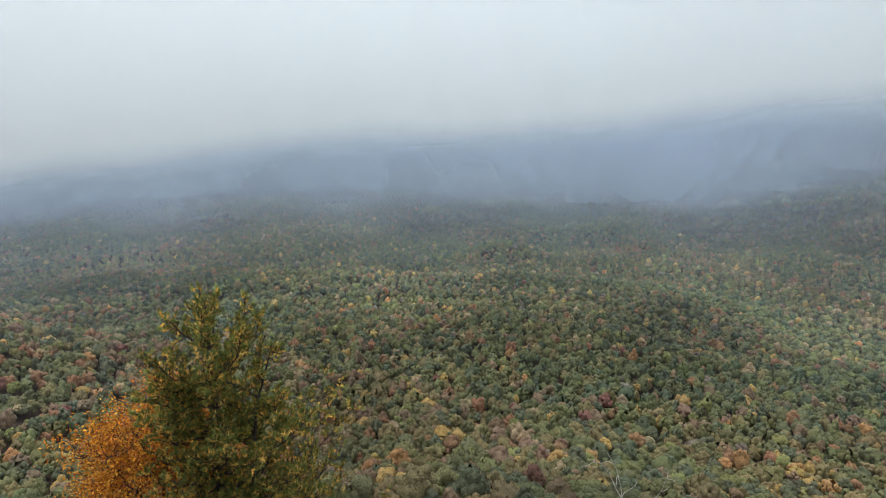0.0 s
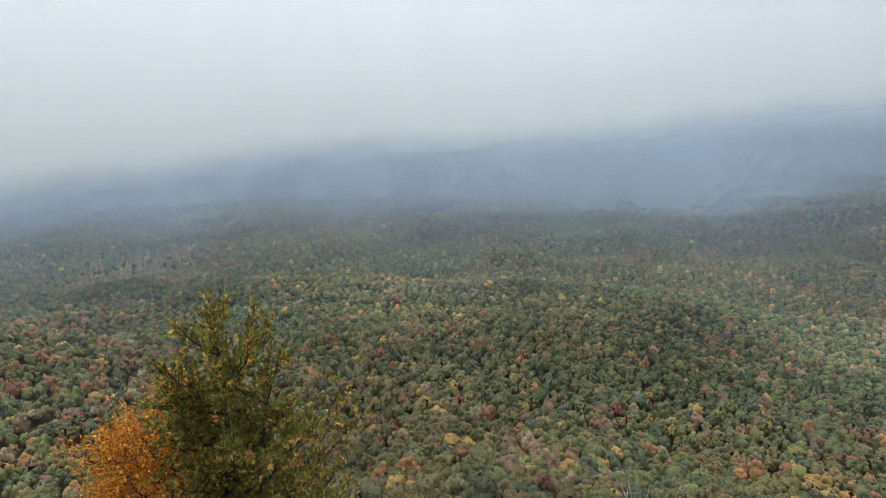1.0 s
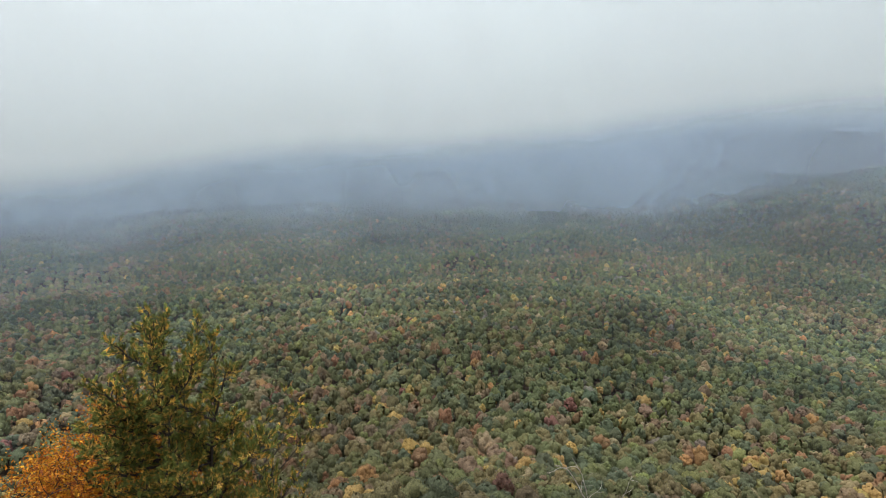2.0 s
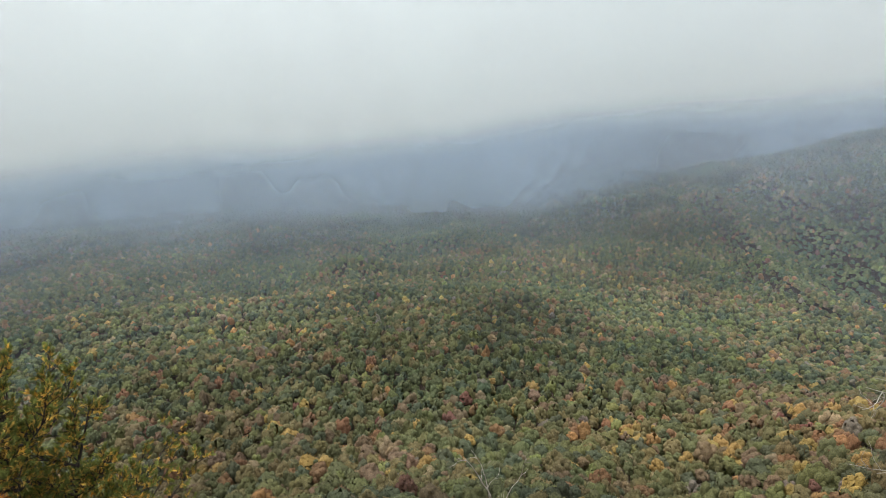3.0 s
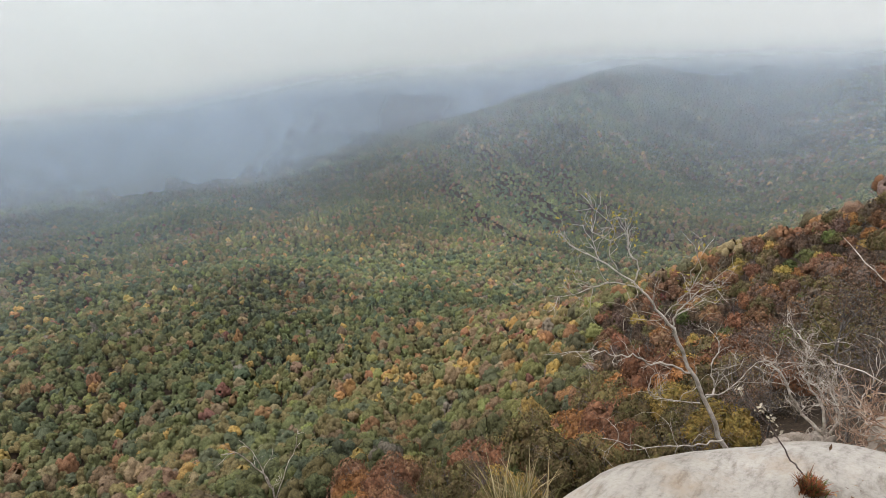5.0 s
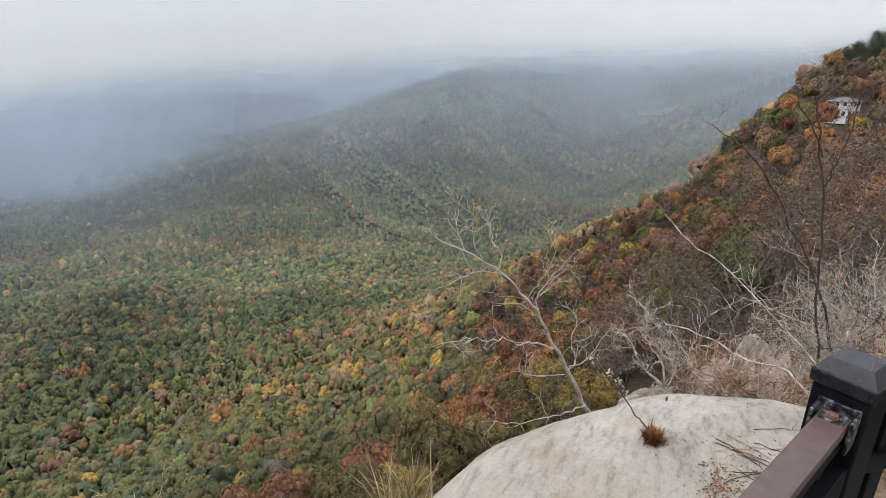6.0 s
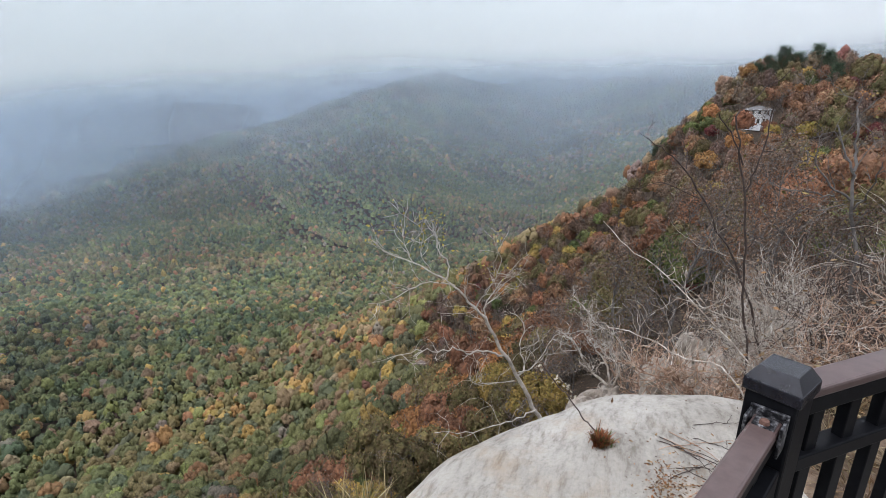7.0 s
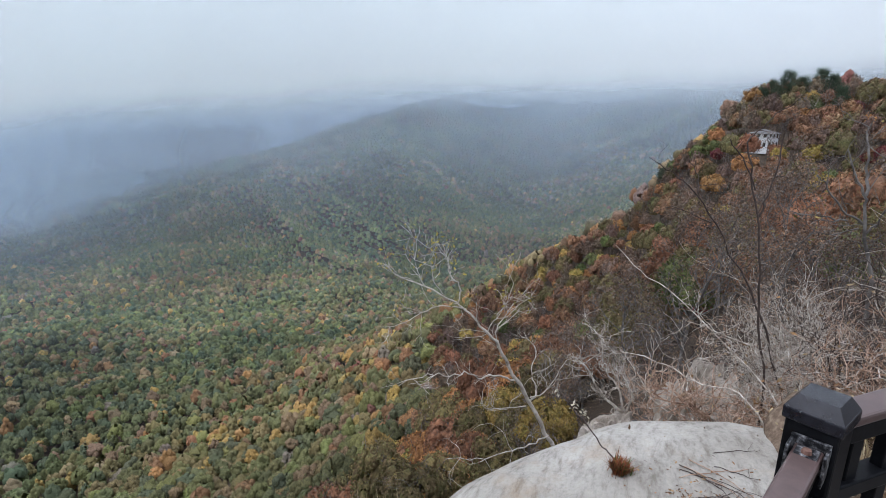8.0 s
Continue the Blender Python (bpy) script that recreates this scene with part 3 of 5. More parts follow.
def flakes(rng, centres, count, scatter, size, tones, single=False):
    """Small leaves round the given places: vertices, triangles and a tint for each vertex."""
    c = np.repeat(np.asarray(centres), count, axis=0)
    n = len(c)
    c = c + rng.normal(0, scatter, (n, 3))
    a = rng.normal(size=(n, 3))
    a /= np.linalg.norm(a, axis=1)[:, None]
    b = np.cross(a, rng.normal(size=(n, 3)))
    b /= np.linalg.norm(b, axis=1)[:, None]
    s = size * rng.uniform(0.6, 1.35, n)[:, None]
    t = np.array(tones)[rng.randint(0, len(tones), n)] * rng.uniform(0.7, 1.3, n)[:, None]
    if single:
        v = np.stack([c - a * s, c + b * s * 0.7, c + a * s], 1).reshape(-1, 3)
        return v, np.arange(n * 3).reshape(-1, 3), np.repeat(t, 3, axis=0)
    v = np.stack([c - a * s, c + b * s * 0.5, c + a * s, c - b * s * 0.5], 1).reshape(-1, 3)
    k = np.arange(n)[:, None] * 4
    f = np.concatenate([k + np.array([[0, 1, 2]]), k + np.array([[0, 2, 3]])])
    return v, f, np.repeat(t, 4, axis=0)


# ---- materials of the overlook ----
def rock_material(name, scale, dark, mid, pale, stain):
    m, n, l, b = material(name, 0.9, 0.2)
    big = noise_of(n, l, scale, 6, 0.6)
    small = noise_of(n, l, scale * 20, 9, 0.75)
    r1 = ramp_of(n, [(0.32, dark), (0.47, mid), (0.65, pale)])
    r2 = ramp_of(n, [(0.33, (0.50, 0.47, 0.43)), (0.46, (0.97, 0.97, 0.97)), (0.7, (1.14, 1.13, 1.11))])
    l.new(big.outputs["Fac"], r1.inputs[0])
    l.new(small.outputs["Fac"], r2.inputs[0])
    mul = n.new("ShaderNodeMixRGB")
    mul.blend_type, mul.inputs[0].default_value = "MULTIPLY", 1
    l.new(r1.outputs[0], mul.inputs[1])
    l.new(r2.outputs[0], mul.inputs[2])
    spots = noise_of(n, l, scale * 2.3, 10, 0.8)
    r3 = ramp_of(n, [(0.56, (0, 0, 0)), (0.74, (0.75, 0.75, 0.75))])
    l.new(spots.outputs["Fac"], r3.inputs[0])
    mix = n.new("ShaderNodeMixRGB")
    l.new(r3.outputs[0], mix.inputs[0])
    l.new(mul.outputs[0], mix.inputs[1])
    mix.inputs[2].default_value = (*stain, 1)
    l.new(mix.outputs[0], b.inputs["Base Color"])
    add = n.new("ShaderNodeMath")
    add.operation = "ADD"
    l.new(big.outputs["Fac"], add.inputs[0])
    l.new(small.outputs["Fac"], add.inputs[1])
    bump_of(n, l, add.outputs[0], b, 0.85, 0.012 / scale * 3)
    return m


def boulder_material():
    """Pale sandstone: weathered streaks along the bedding, warm stains, grey lichen and fine grain."""
    m, n, l, b = material("pale_rock", 0.92, 0.18)
    c = n.new("ShaderNodeTexCoord")
    along = n.new("ShaderNodeMapping")
    along.inputs["Rotation"].default_value = (0.15, 0.1, radians(-52))
    along.inputs["Scale"].default_value = (2.2, 8.0, 5.0)
    l.new(c.outputs["Object"], along.inputs["Vector"])

    def tex(scale, detail, rough, vector=None):
        t = node(n, "ShaderNodeTexNoise", Scale=scale, Detail=detail, Roughness=rough)
        l.new(vector or c.outputs["Object"], t.inputs["Vector"])
        return t.outputs["Fac"]

    def layer(mode, below, above, share):
        k = n.new("ShaderNodeMixRGB")
        k.blend_type = mode
        for socket, v in ((1, below), (2, above), (0, share)):
            if isinstance(v, (tuple, float, int)):
                k.inputs[socket].default_value = v
            else:
                l.new(v, k.inputs[socket])
        return k.outputs[0]

    def scale_of(value, stops):
        r = ramp_of(n, stops)
        l.new(value, r.inputs[0])
        return r.outputs[0]

    streak = tex(2.6, 9, 0.68, along.outputs[0])
    grain = tex(46, 6, 0.7)
    broad = tex(1.3, 5, 0.6)
    col = scale_of(broad, [(0.32, (0.275, 0.255, 0.22)), (0.5, (0.35, 0.33, 0.29)), (0.68, (0.42, 0.40, 0.36))])
    col = layer("MULTIPLY", col, scale_of(streak, [(0.34, (0.62, 0.60, 0.57)), (0.48, (0.97, 0.97, 0.97)), (0.66, (1.12, 1.11, 1.09))]), 1.0)
    col = layer("MULTIPLY", col, scale_of(grain, [(0.32, (0.82, 0.81, 0.79)), (0.5, (1.0, 1.0, 1.0)), (0.7, (1.07, 1.07, 1.06))]), 1.0)
    col = layer("MIX", col, (0.33, 0.24, 0.15, 1), scale_of(tex(2.1, 8, 0.72), [(0.52, (0, 0, 0)), (0.72, (0.6, 0.6, 0.6))]))
    col = layer("MIX", col, (0.13, 0.105, 0.08, 1), scale_of(tex(5.5, 10, 0.8, along.outputs[0]), [(0.62, (0, 0, 0)), (0.73, (0.55, 0.55, 0.55))]))
    l.new(col, b.inputs["Base Color"])
    both = n.new("ShaderNodeMath")
    both.operation = "MULTIPLY_ADD"
    l.new(grain, both.inputs[0])
    both.inputs[1].default_value = 0.35
    l.new(streak, both.inputs[2])
    bump_of(n, l, both.outputs[0], b, 0.8, 0.03)
    return m


ROCK = boulder_material()
CRAG = rock_material("grey_crag", 0.9, (0.05, 0.043, 0.037), (0.10, 0.09, 0.08), (0.18, 0.168, 0.155), (0.07, 0.056, 0.04))
RAIL = plain_material("brown_rail", [(0.3, (0.062, 0.040, 0.036)), (0.7, (0.095, 0.062, 0.056))], 45, 0.42, 0.5, 0, 0.12, 0.001)
BLACK = plain_material("black_metal", [(0.3, (0.004, 0.004, 0.005)), (0.72, (0.009, 0.0095, 0.011))], 70, 0.45, 0.07, 0, 0.15, 0.001)
CAP = plain_material("black_cap", [(0.3, (0.007, 0.007, 0.010)), (0.72, (0.016, 0.017, 0.022))], 70, 0.26, 0.4, 0, 0.15, 0.001)
STEEL = plain_material("worn_steel", [(0.44, (0.012, 0.012, 0.014)), (0.54, (0.10, 0.10, 0.105)), (0.66, (0.42, 0.42, 0.42))], 90, 0.45, 0.5, 0.6, 0.2, 0.001)
RUST = plain_material("rusty_bolt", [(0.3, (0.09, 0.04, 0.03)), (0.7, (0.20, 0.12, 0.09))], 120, 0.7, 0.3, 0.3, 0.3, 0.001)
PALE_BARK = plain_material("pale_dead_wood", [(0.28, (0.17, 0.145, 0.115)), (0.5, (0.36, 0.325, 0.275)), (0.72, (0.52, 0.485, 0.43))], 16, 0.9, 0.2, 0, 0.5, 0.006)
TWIG_PALE = plain_material("lichen_twig", [(0.32, (0.09, 0.07, 0.055)), (0.5, (0.36, 0.31, 0.255)), (0.68, (0.62, 0.59, 0.53))], 12, 0.9, 0.2, 0, 0.4, 0.004)
TWIG_PINK = plain_material("bare_twig", [(0.32, (0.06, 0.036, 0.026)), (0.5, (0.32, 0.20, 0.135)), (0.68, (0.55, 0.44, 0.34))], 10, 0.9, 0.2, 0, 0.4, 0.004)
TWIG_DARK = plain_material("dark_twig", [(0.3, (0.025, 0.018, 0.015)), (0.7, (0.085, 0.062, 0.052))], 20, 0.85, 0.25, 0, 0.4, 0.004)
WHITE = plain_material("white_boards", [(0.3, (0.62, 0.63, 0.63)), (0.7, (0.78, 0.79, 0.79))], 2, 0.7, 0.3, 0, 0.1, 0.01)
SHINGLE = plain_material("grey_shingles", [(0.3, (0.09, 0.09, 0.095)), (0.7, (0.17, 0.165, 0.16))], 5, 0.9, 0.2, 0, 0.5, 0.02)
PANE = plain_material("dark_pane", [(0.3, (0.02, 0.025, 0.03)), (0.7, (0.04, 0.045, 0.05))], 3, 0.12, 0.5, 0, 0, 0)


# ---- the boulder under the rail ----
def boulder():
    v, f = unit_sphere(6)
    v = v[:, [2, 0, 1]]
    q = 4.0
    p = v / (np.hypot(v[:, 0], v[:, 1]) ** q + np.abs(v[:, 2]) ** q)[:, None] ** (1 / q) * np.array([2.778, 2.051, 1.315])
    lump = 0.035 * value_noise(p[:, 0] + 2 * p[:, 2], p[:, 1], 0.7, 41) + 0.018 * value_noise(p[:, 0] - p[:, 2], p[:, 1] + p[:, 2], 0.22, 42)
    lump -= 0.05 * np.exp(-((p[:, 0] - 1.55) / 0.45) ** 2 - ((p[:, 1] - 1.12) / 0.16) ** 2)
    p = p + v * lump[:, None] + np.array([0.811, -0.886, -2.828])
    return tagged(new("boulder", mesh_of("boulder", p, f, None, ROCK, flat=False)), "large smooth pale grey boulder with brown lichen stains", "boulder")


boulder()


def boulder_top(x, y):
    """Height of the boulder's upper side."""
    px, py = np.asarray(x) - 0.811, np.asarray(y) + 0.886
    pz = 1.315 * np.clip(1 - np.hypot(px / 2.778, py / 2.051) ** 4, 0, 1) ** 0.25
    lump = 0.035 * value_noise(px + 2 * pz, py, 0.7, 41) + 0.018 * value_noise(px - pz, py + pz, 0.22, 42)
    return pz + 0.93 * lump - 2.828


# ---- the railing and its corner post ----
def railing():
    top = thing("railing", (0.83, -0.284, -1.52), "black metal railing with brown handrails and a capped corner post", "railing")

    def add(name, build, mat, parent=top, label=""):
        bm = bmesh.new()
        build(bm)
        return part(name, bm, mat, parent, label)

    post = add("post", lambda bm: box(bm, (0.066, 0.066, 1.17), pose(0, 0, 0.585, 0, 0, -30), 0.004), BLACK)

    def cap(bm):
        box(bm, (0.074, 0.074, 0.020), pose(0, 0, 1.172, 0, 0, -30), 0.003)
        lo = [bm.verts.new(pose(0, 0, 1.1815, 0, 0, -30) @ Vector((x * 0.0355, y * 0.0355, 0))) for x, y in ((-1, -1), (1, -1), (1, 1), (-1, 1))]
        hi = [bm.verts.new(pose(0, 0, 1.200, 0, 0, -30) @ Vector((x * 0.024, y * 0.024, 0))) for x, y in ((-1, -1), (1, -1), (1, 1), (-1, 1))]
        for i in range(4):
            bm.faces.new((lo[i], lo[(i + 1) % 4], hi[(i + 1) % 4], hi[i]))
        bm.faces.new(hi)

    add("post_cap", cap, CAP, post, "bevelled black post cap")
    for side, (dx, dy), drop, length, wide in (("left", (-0.9135, 0.4067), 0.030, 1.9, 0.035), ("right", (0.676, -0.737), 0.0, 1.6, 0.044)):
        turn = math.degrees(math.atan2(dy, dx))
        z = 1.165 - drop
        mid = 0.035 + length / 2

        def along(s, h):
            return pose(dx * s, dy * s, h, 0, 0, turn)

        rail = add("handrail", lambda bm: box(bm, (length, wide, 0.016), along(mid, z - 0.008), 0.004), RAIL, top, "brown painted handrail")
        add("channel", lambda bm: box(bm, (length, wide - 0.006, 0.028), along(mid, z - 0.0305), 0.002), BLACK, rail, "black channel under the handrail")
        add("lower_rail", lambda bm: box(bm, (length, 0.034 if side == "right" else 0.052, 0.026 if side == "right" else 0.05), along(mid, z - 0.135 if side == "right" else z - 0.10), 0.003), BLACK)
        add("bottom_rail", lambda bm: box(bm, (length, 0.034, 0.026), along(mid, 0.10), 0.003), BLACK)
        for k in range(int(length / 0.085)):
            add("baluster", lambda bm: box(bm, (0.026, 0.018, z - 0.14), along(0.085 + 0.085 * k, 0.10 + (z - 0.14) / 2), 0.002), BLACK)

        def bracket(bm):
            box(bm, (0.030, 0.004, 0.046), along(0.054, z - 0.015) @ pose(0, wide / 2 + 0.004, 0), 0.001)
            box(bm, (0.030, 0.004, 0.046), along(0.054, z - 0.015) @ pose(0, -wide / 2 - 0.004, 0), 0.001)
            box(bm, (0.005, wide + 0.012, 0.05), along(0.038, z - 0.012), 0.001)

        if side == "left":
            add("bracket", bracket, STEEL, rail, "worn steel rail bracket")
            add("worn_end", lambda bm: box(bm, (0.026, wide - 0.008, 0.003), along(0.056, z + 0.0005), 0.0005), STEEL, rail, "rail end with the paint worn off")

            def bolt(bm):
                bmesh.ops.create_cone(bm, cap_ends=True, segments=14, radius1=0.007, radius2=0.0055, depth=0.006, matrix=along(0.060, z + 0.004))

            add("bolt", bolt, RUST, rail, "rusty bolt head")
    return top


railing()


# ---- bare trees and shrubs close by ----
def wood(name, label, category, mat, limbs, seed, twigs=0, twig_len=0.3, twig_thick=0.004, leaf=None, group="", depth=1, wiggle=0.3, rise=0.1, kids=3, every=2, leaf_size=0.022, leaf_scatter=0.05, leaf_count=3, start_share=0.3):
    rng = np.random.RandomState(seed)
    place = np.array(limbs[0][2][0])
    ob = thing(name, place, label, category, group)
    tips = []
    for number, (ra, rb, pts) in enumerate(limbs):
        p = bend(pts, 4) - place
        p[1:-1] += rng.normal(0, min(0.011, ra * 0.9), (len(p) - 2, 3))
        lines = [(p, ra, rb)]
        n = len(p)
        for i in range(int(n * start_share), n, every):
            for _ in range(twigs):
                d = p[min(i + 1, n - 1)] - p[i - 1]
                d /= np.linalg.norm(d) + 1e-9
                grow(rng, p[i], d + rng.normal(0, 0.75, 3), twig_len * rng.uniform(0.5, 1.5), twig_thick, depth, lines, tips, kids, wiggle, 0.8, rise)
        v, f = tubes(lines, 5)
        kind = ("stem" if len(limbs) < 3 else "trunk") if number == 0 else "branch"
        mesh_part(kind, mesh_of(kind, v, f, None, mat, flat=False), ob)
    if leaf and tips:
        pick = [t[0] for t in tips if rng.uniform() < leaf[0] and t[0][2] > leaf[2]]
        if pick:
            v, f, t = flakes(rng, pick, leaf_count, leaf_scatter, leaf_size, leaf[1])
            mesh_part("foliage", mesh_of("foliage", v, f, t, LEAVES_NEAR), ob)
    return ob


wood("dead_tree", "leaning pale bare tree with few yellow leaves beside the boulder", "tree", PALE_BARK, [
    (0.0266, 0.0036, [(4.80, 0.45, -3.85), (4.76, 0.70, -3.32), (4.70, 0.94, -2.83), (4.63, 1.14, -2.45), (4.58, 1.28, -2.17), (4.52, 1.43, -1.99), (4.43, 1.64, -1.74), (4.20, 2.10, -1.48), (4.10, 2.26, -1.33)]),
    (0.0117, 0.0022, [(4.63, 1.08, -2.58), (4.51, 1.23, -2.50), (4.38, 1.37, -2.48), (4.25, 1.47, -2.38), (4.11, 1.60, -2.38), (3.96, 1.75, -2.31), (3.75, 1.96, -2.37)]),
    (0.0117, 0.0022, [(4.72, 0.95, -2.86), (4.81, 0.89, -2.77), (4.87, 0.97, -2.61), (4.95, 0.94, -2.40), (4.99, 1.09, -2.20)]),
    (0.0080, 0.0018, [(4.72, 0.94, -2.80), (4.84, 0.82, -2.78), (4.96, 0.74, -2.68), (5.08, 0.63, -2.48), (5.20, 0.46, -2.49)]),
    (0.0085, 0.0018, [(4.58, 1.28, -2.17), (4.65, 1.27, -2.01), (4.76, 1.14, -1.80), (4.84, 1.08, -1.71)]),
    (0.0070, 0.0018, [(4.55, 1.36, -2.06), (4.52, 1.25, -1.84), (4.48, 1.14, -1.67), (4.41, 1.16, -1.51)]),
    (0.0085, 0.0018, [(4.45, 1.64, -1.75), (4.51, 1.65, -1.60), (4.51, 1.76, -1.48), (4.55, 1.79, -1.35), (4.58, 1.86, -1.22)]),
    (0.0075, 0.0018, [(4.48, 1.56, -1.82), (4.33, 1.76, -1.76), (4.17, 1.91, -1.80), (4.00, 2.08, -1.88), (3.85, 2.19, -1.86)]),
    (0.0090, 0.0027, [(4.72, 0.72, -3.20), (4.50, 0.87, -3.21), (4.39, 1.02, -3.24), (4.22, 1.34, -3.31), (4.04, 1.61, -3.26)]),
    (0.0064, 0.0018, [(4.66, 0.96, -2.87), (4.51, 1.15, -2.85), (4.37, 1.28, -2.82), (4.25, 1.32, -2.68)]),
    (0.0053, 0.0018, [(4.28, 1.92, -1.57), (4.30, 2.00, -1.44), (4.33, 2.05, -1.31)]),
    (0.0058, 0.0018, [(4.35, 1.77, -1.64), (4.25, 1.83, -1.44), (4.20, 1.77, -1.25), (4.12, 1.80, -1.13)]),
], 51, 2, 0.26, 0.0034, (0.5, [(0.34, 0.26, 0.04), (0.22, 0.19, 0.04)], 2.1), depth=1, kids=3, every=3, leaf_size=0.017, leaf_scatter=0.035, leaf_count=2)

wood("lichen_shrub", "crooked pale shrub covered in grey lichen, on the cliff edge", "shrub", TWIG_PALE, [
    (0.0217, 0.0087, [(5.60, -0.15, -3.9), (5.58, -0.03, -3.36), (5.57, 0.23, -3.14), (5.55, 0.45, -2.81), (5.54, 0.57, -2.69)]),
    (0.0155, 0.0043, [(5.58, 0.04, -3.31), (5.63, 0.08, -3.04), (5.67, 0.26, -2.83), (5.71, 0.34, -2.51), (5.75, 0.47, -2.37)]),
    (0.0136, 0.0043, [(5.58, 0.01, -3.32), (5.64, -0.03, -3.07), (5.71, 0.03, -2.90), (5.77, 0.17, -2.64)]),
], 52, 5, 0.24, 0.0045, depth=2, wiggle=0.5, rise=0.25, kids=3, every=3)

wood("sapling", "thin dark bare sapling with snapped tops among shrubs", "sapling", TWIG_DARK, [
    (0.0092, 0.0055, [(3.98, -0.96, -2.9), (3.99, -0.92, -1.90), (4.01, -0.81, -1.27), (4.02, -0.74, -0.78), (4.03, -0.67, -0.45), (4.04, -0.59, -0.13)]),
    (0.0065, 0.0042, [(4.03, -0.72, -0.64), (4.05, -0.76, -0.49), (4.08, -0.79, -0.31), (4.11, -0.81, -0.07)]),
    (0.0056, 0.0037, [(4.03, -0.68, -0.45), (4.00, -0.57, -0.23), (3.96, -0.48, -0.11)]),
    (0.0056, 0.0019, [(4.04, -0.59, -0.13), (4.10, -0.68, -0.04), (4.15, -0.77, 0.07), (4.20, -0.86, 0.12)]),
], 53, 1, 0.10, 0.003, depth=0, every=4)
wood("sapling", "slanting dark bare sapling leaning out over the slope", "sapling", TWIG_DARK, [
    (0.0099, 0.0037, [(4.62, -1.25, -2.4), (4.60, -0.91, -1.47), (4.58, -0.60, -0.92), (4.54, -0.35, -0.56), (4.51, -0.17, -0.41), (4.48, 0.02, -0.28)]),
    (0.0025, 0.0012, [(4.48, -0.05, -0.29), (4.48, -0.08, -0.20), (4.48, -0.07, -0.13)]),
    (0.0056, 0.0025, [(4.52, -0.37, -0.56), (4.62, -0.36, -0.44), (4.72, -0.28, -0.28)]),
    (0.0037, 0.0012, [(4.58, -0.50, -0.80), (4.58, -0.20, -0.69), (4.61, 0.03, -0.76), (4.66, 0.36, -0.57)]),
], 54, 1, 0.12, 0.003, depth=0, every=4)
wood("dead_tree", "gnarled half-dead tree with pale broken limbs", "tree", BARK_GREY, [
    (0.0200, 0.0065, [(5.72, -2.12, -3.3), (5.75, -2.04, -1.72), (5.80, -1.88, -0.93), (5.81, -1.85, -0.68), (5.84, -1.75, -0.51), (5.86, -1.66, -0.27)]),
    (0.0150, 0.0050, [(5.81, -1.85, -0.68), (5.88, -1.85, -0.43), (5.95, -1.83, -0.19), (6.02, -1.85, -0.02)]),
    (0.0125, 0.0036, [(5.80, -1.89, -0.96), (5.76, -1.68, -0.81), (5.70, -1.49, -0.56), (5.62, -1.40, -0.50)]),
    (0.0090, 0.0030, [(5.74, -1.73, -0.91), (5.65, -1.51, -0.87), (5.55, -1.25, -0.84)]),
    (0.0108, 0.0036, [(5.79, -1.91, -1.03), (5.62, -1.95, -0.79), (5.47, -1.93, -0.55)]),
    (0.0060, 0.0024, [(5.81, -1.85, -0.99), (5.73, -1.58, -1.05), (5.62, -1.39, -0.94)]),
], 55, 1, 0.35, 0.005, (0.25, [(0.16, 0.14, 0.05), (0.22, 0.17, 0.06)], 1.5), depth=1, every=4)
wood("fallen_branch", "long arching bare branch reaching over the boulder", "branch", TWIG_PALE, [
    (0.0065, 0.003, [(3.20, -1.0, -2.1), (3.30, -0.77, -1.74), (3.40, -0.61, -1.64), (3.48, -0.41, -1.67), (3.55, -0.23, -1.61), (3.62, -0.04, -1.61), (3.67, 0.12, -1.60)]),
    (0.006, 0.0025, [(3.42, -1.0, -1.95), (3.49, -0.85, -1.66), (3.67, -0.57, -1.43), (3.83, -0.21, -1.16), (3.95, -0.01, -1.09), (4.07, 0.19, -0.93)]),
], 56, 1, 0.16, 0.003, depth=0, every=5)


def thicket(seed, x, y, z, count, high, spread, mat, label):
    """A bare shrub: many stems from one foot, forking into fine twigs."""
    rng = np.random.RandomState(seed)
    ob = thing("bare_shrub", (x, y, z), label, "shrub", "bare shrubs on the cliff edge")
    tips = []
    for _ in range(count):
        lines = []
        a = rng.uniform(0, 6.283)
        lean = rng.uniform(0.1, spread)
        grow(rng, (rng.normal(0, 0.14), rng.normal(0, 0.14), 0), (math.cos(a) * lean, math.sin(a) * lean, 1), high * rng.uniform(0.36, 0.58), rng.uniform(0.007, 0.015), 3, lines, tips, 4, 0.34, 1.0, 0.22, 0.66, 0.62)
        v, f = tubes(lines, 3)
        mesh_part("stem", mesh_of("stem", v, f, None, mat, flat=False), ob)
    pick = [t[0] for t in tips if rng.uniform() < 0.035]
    if pick:
        v, f, t = flakes(rng, pick, 1, 0.02, 0.02, [(0.30, 0.22, 0.12), (0.22, 0.13, 0.06)])
        mesh_part("foliage", mesh_of("foliage", v, f, t, LEAVES_NEAR), ob, "a few dry brown leaves")
    return ob


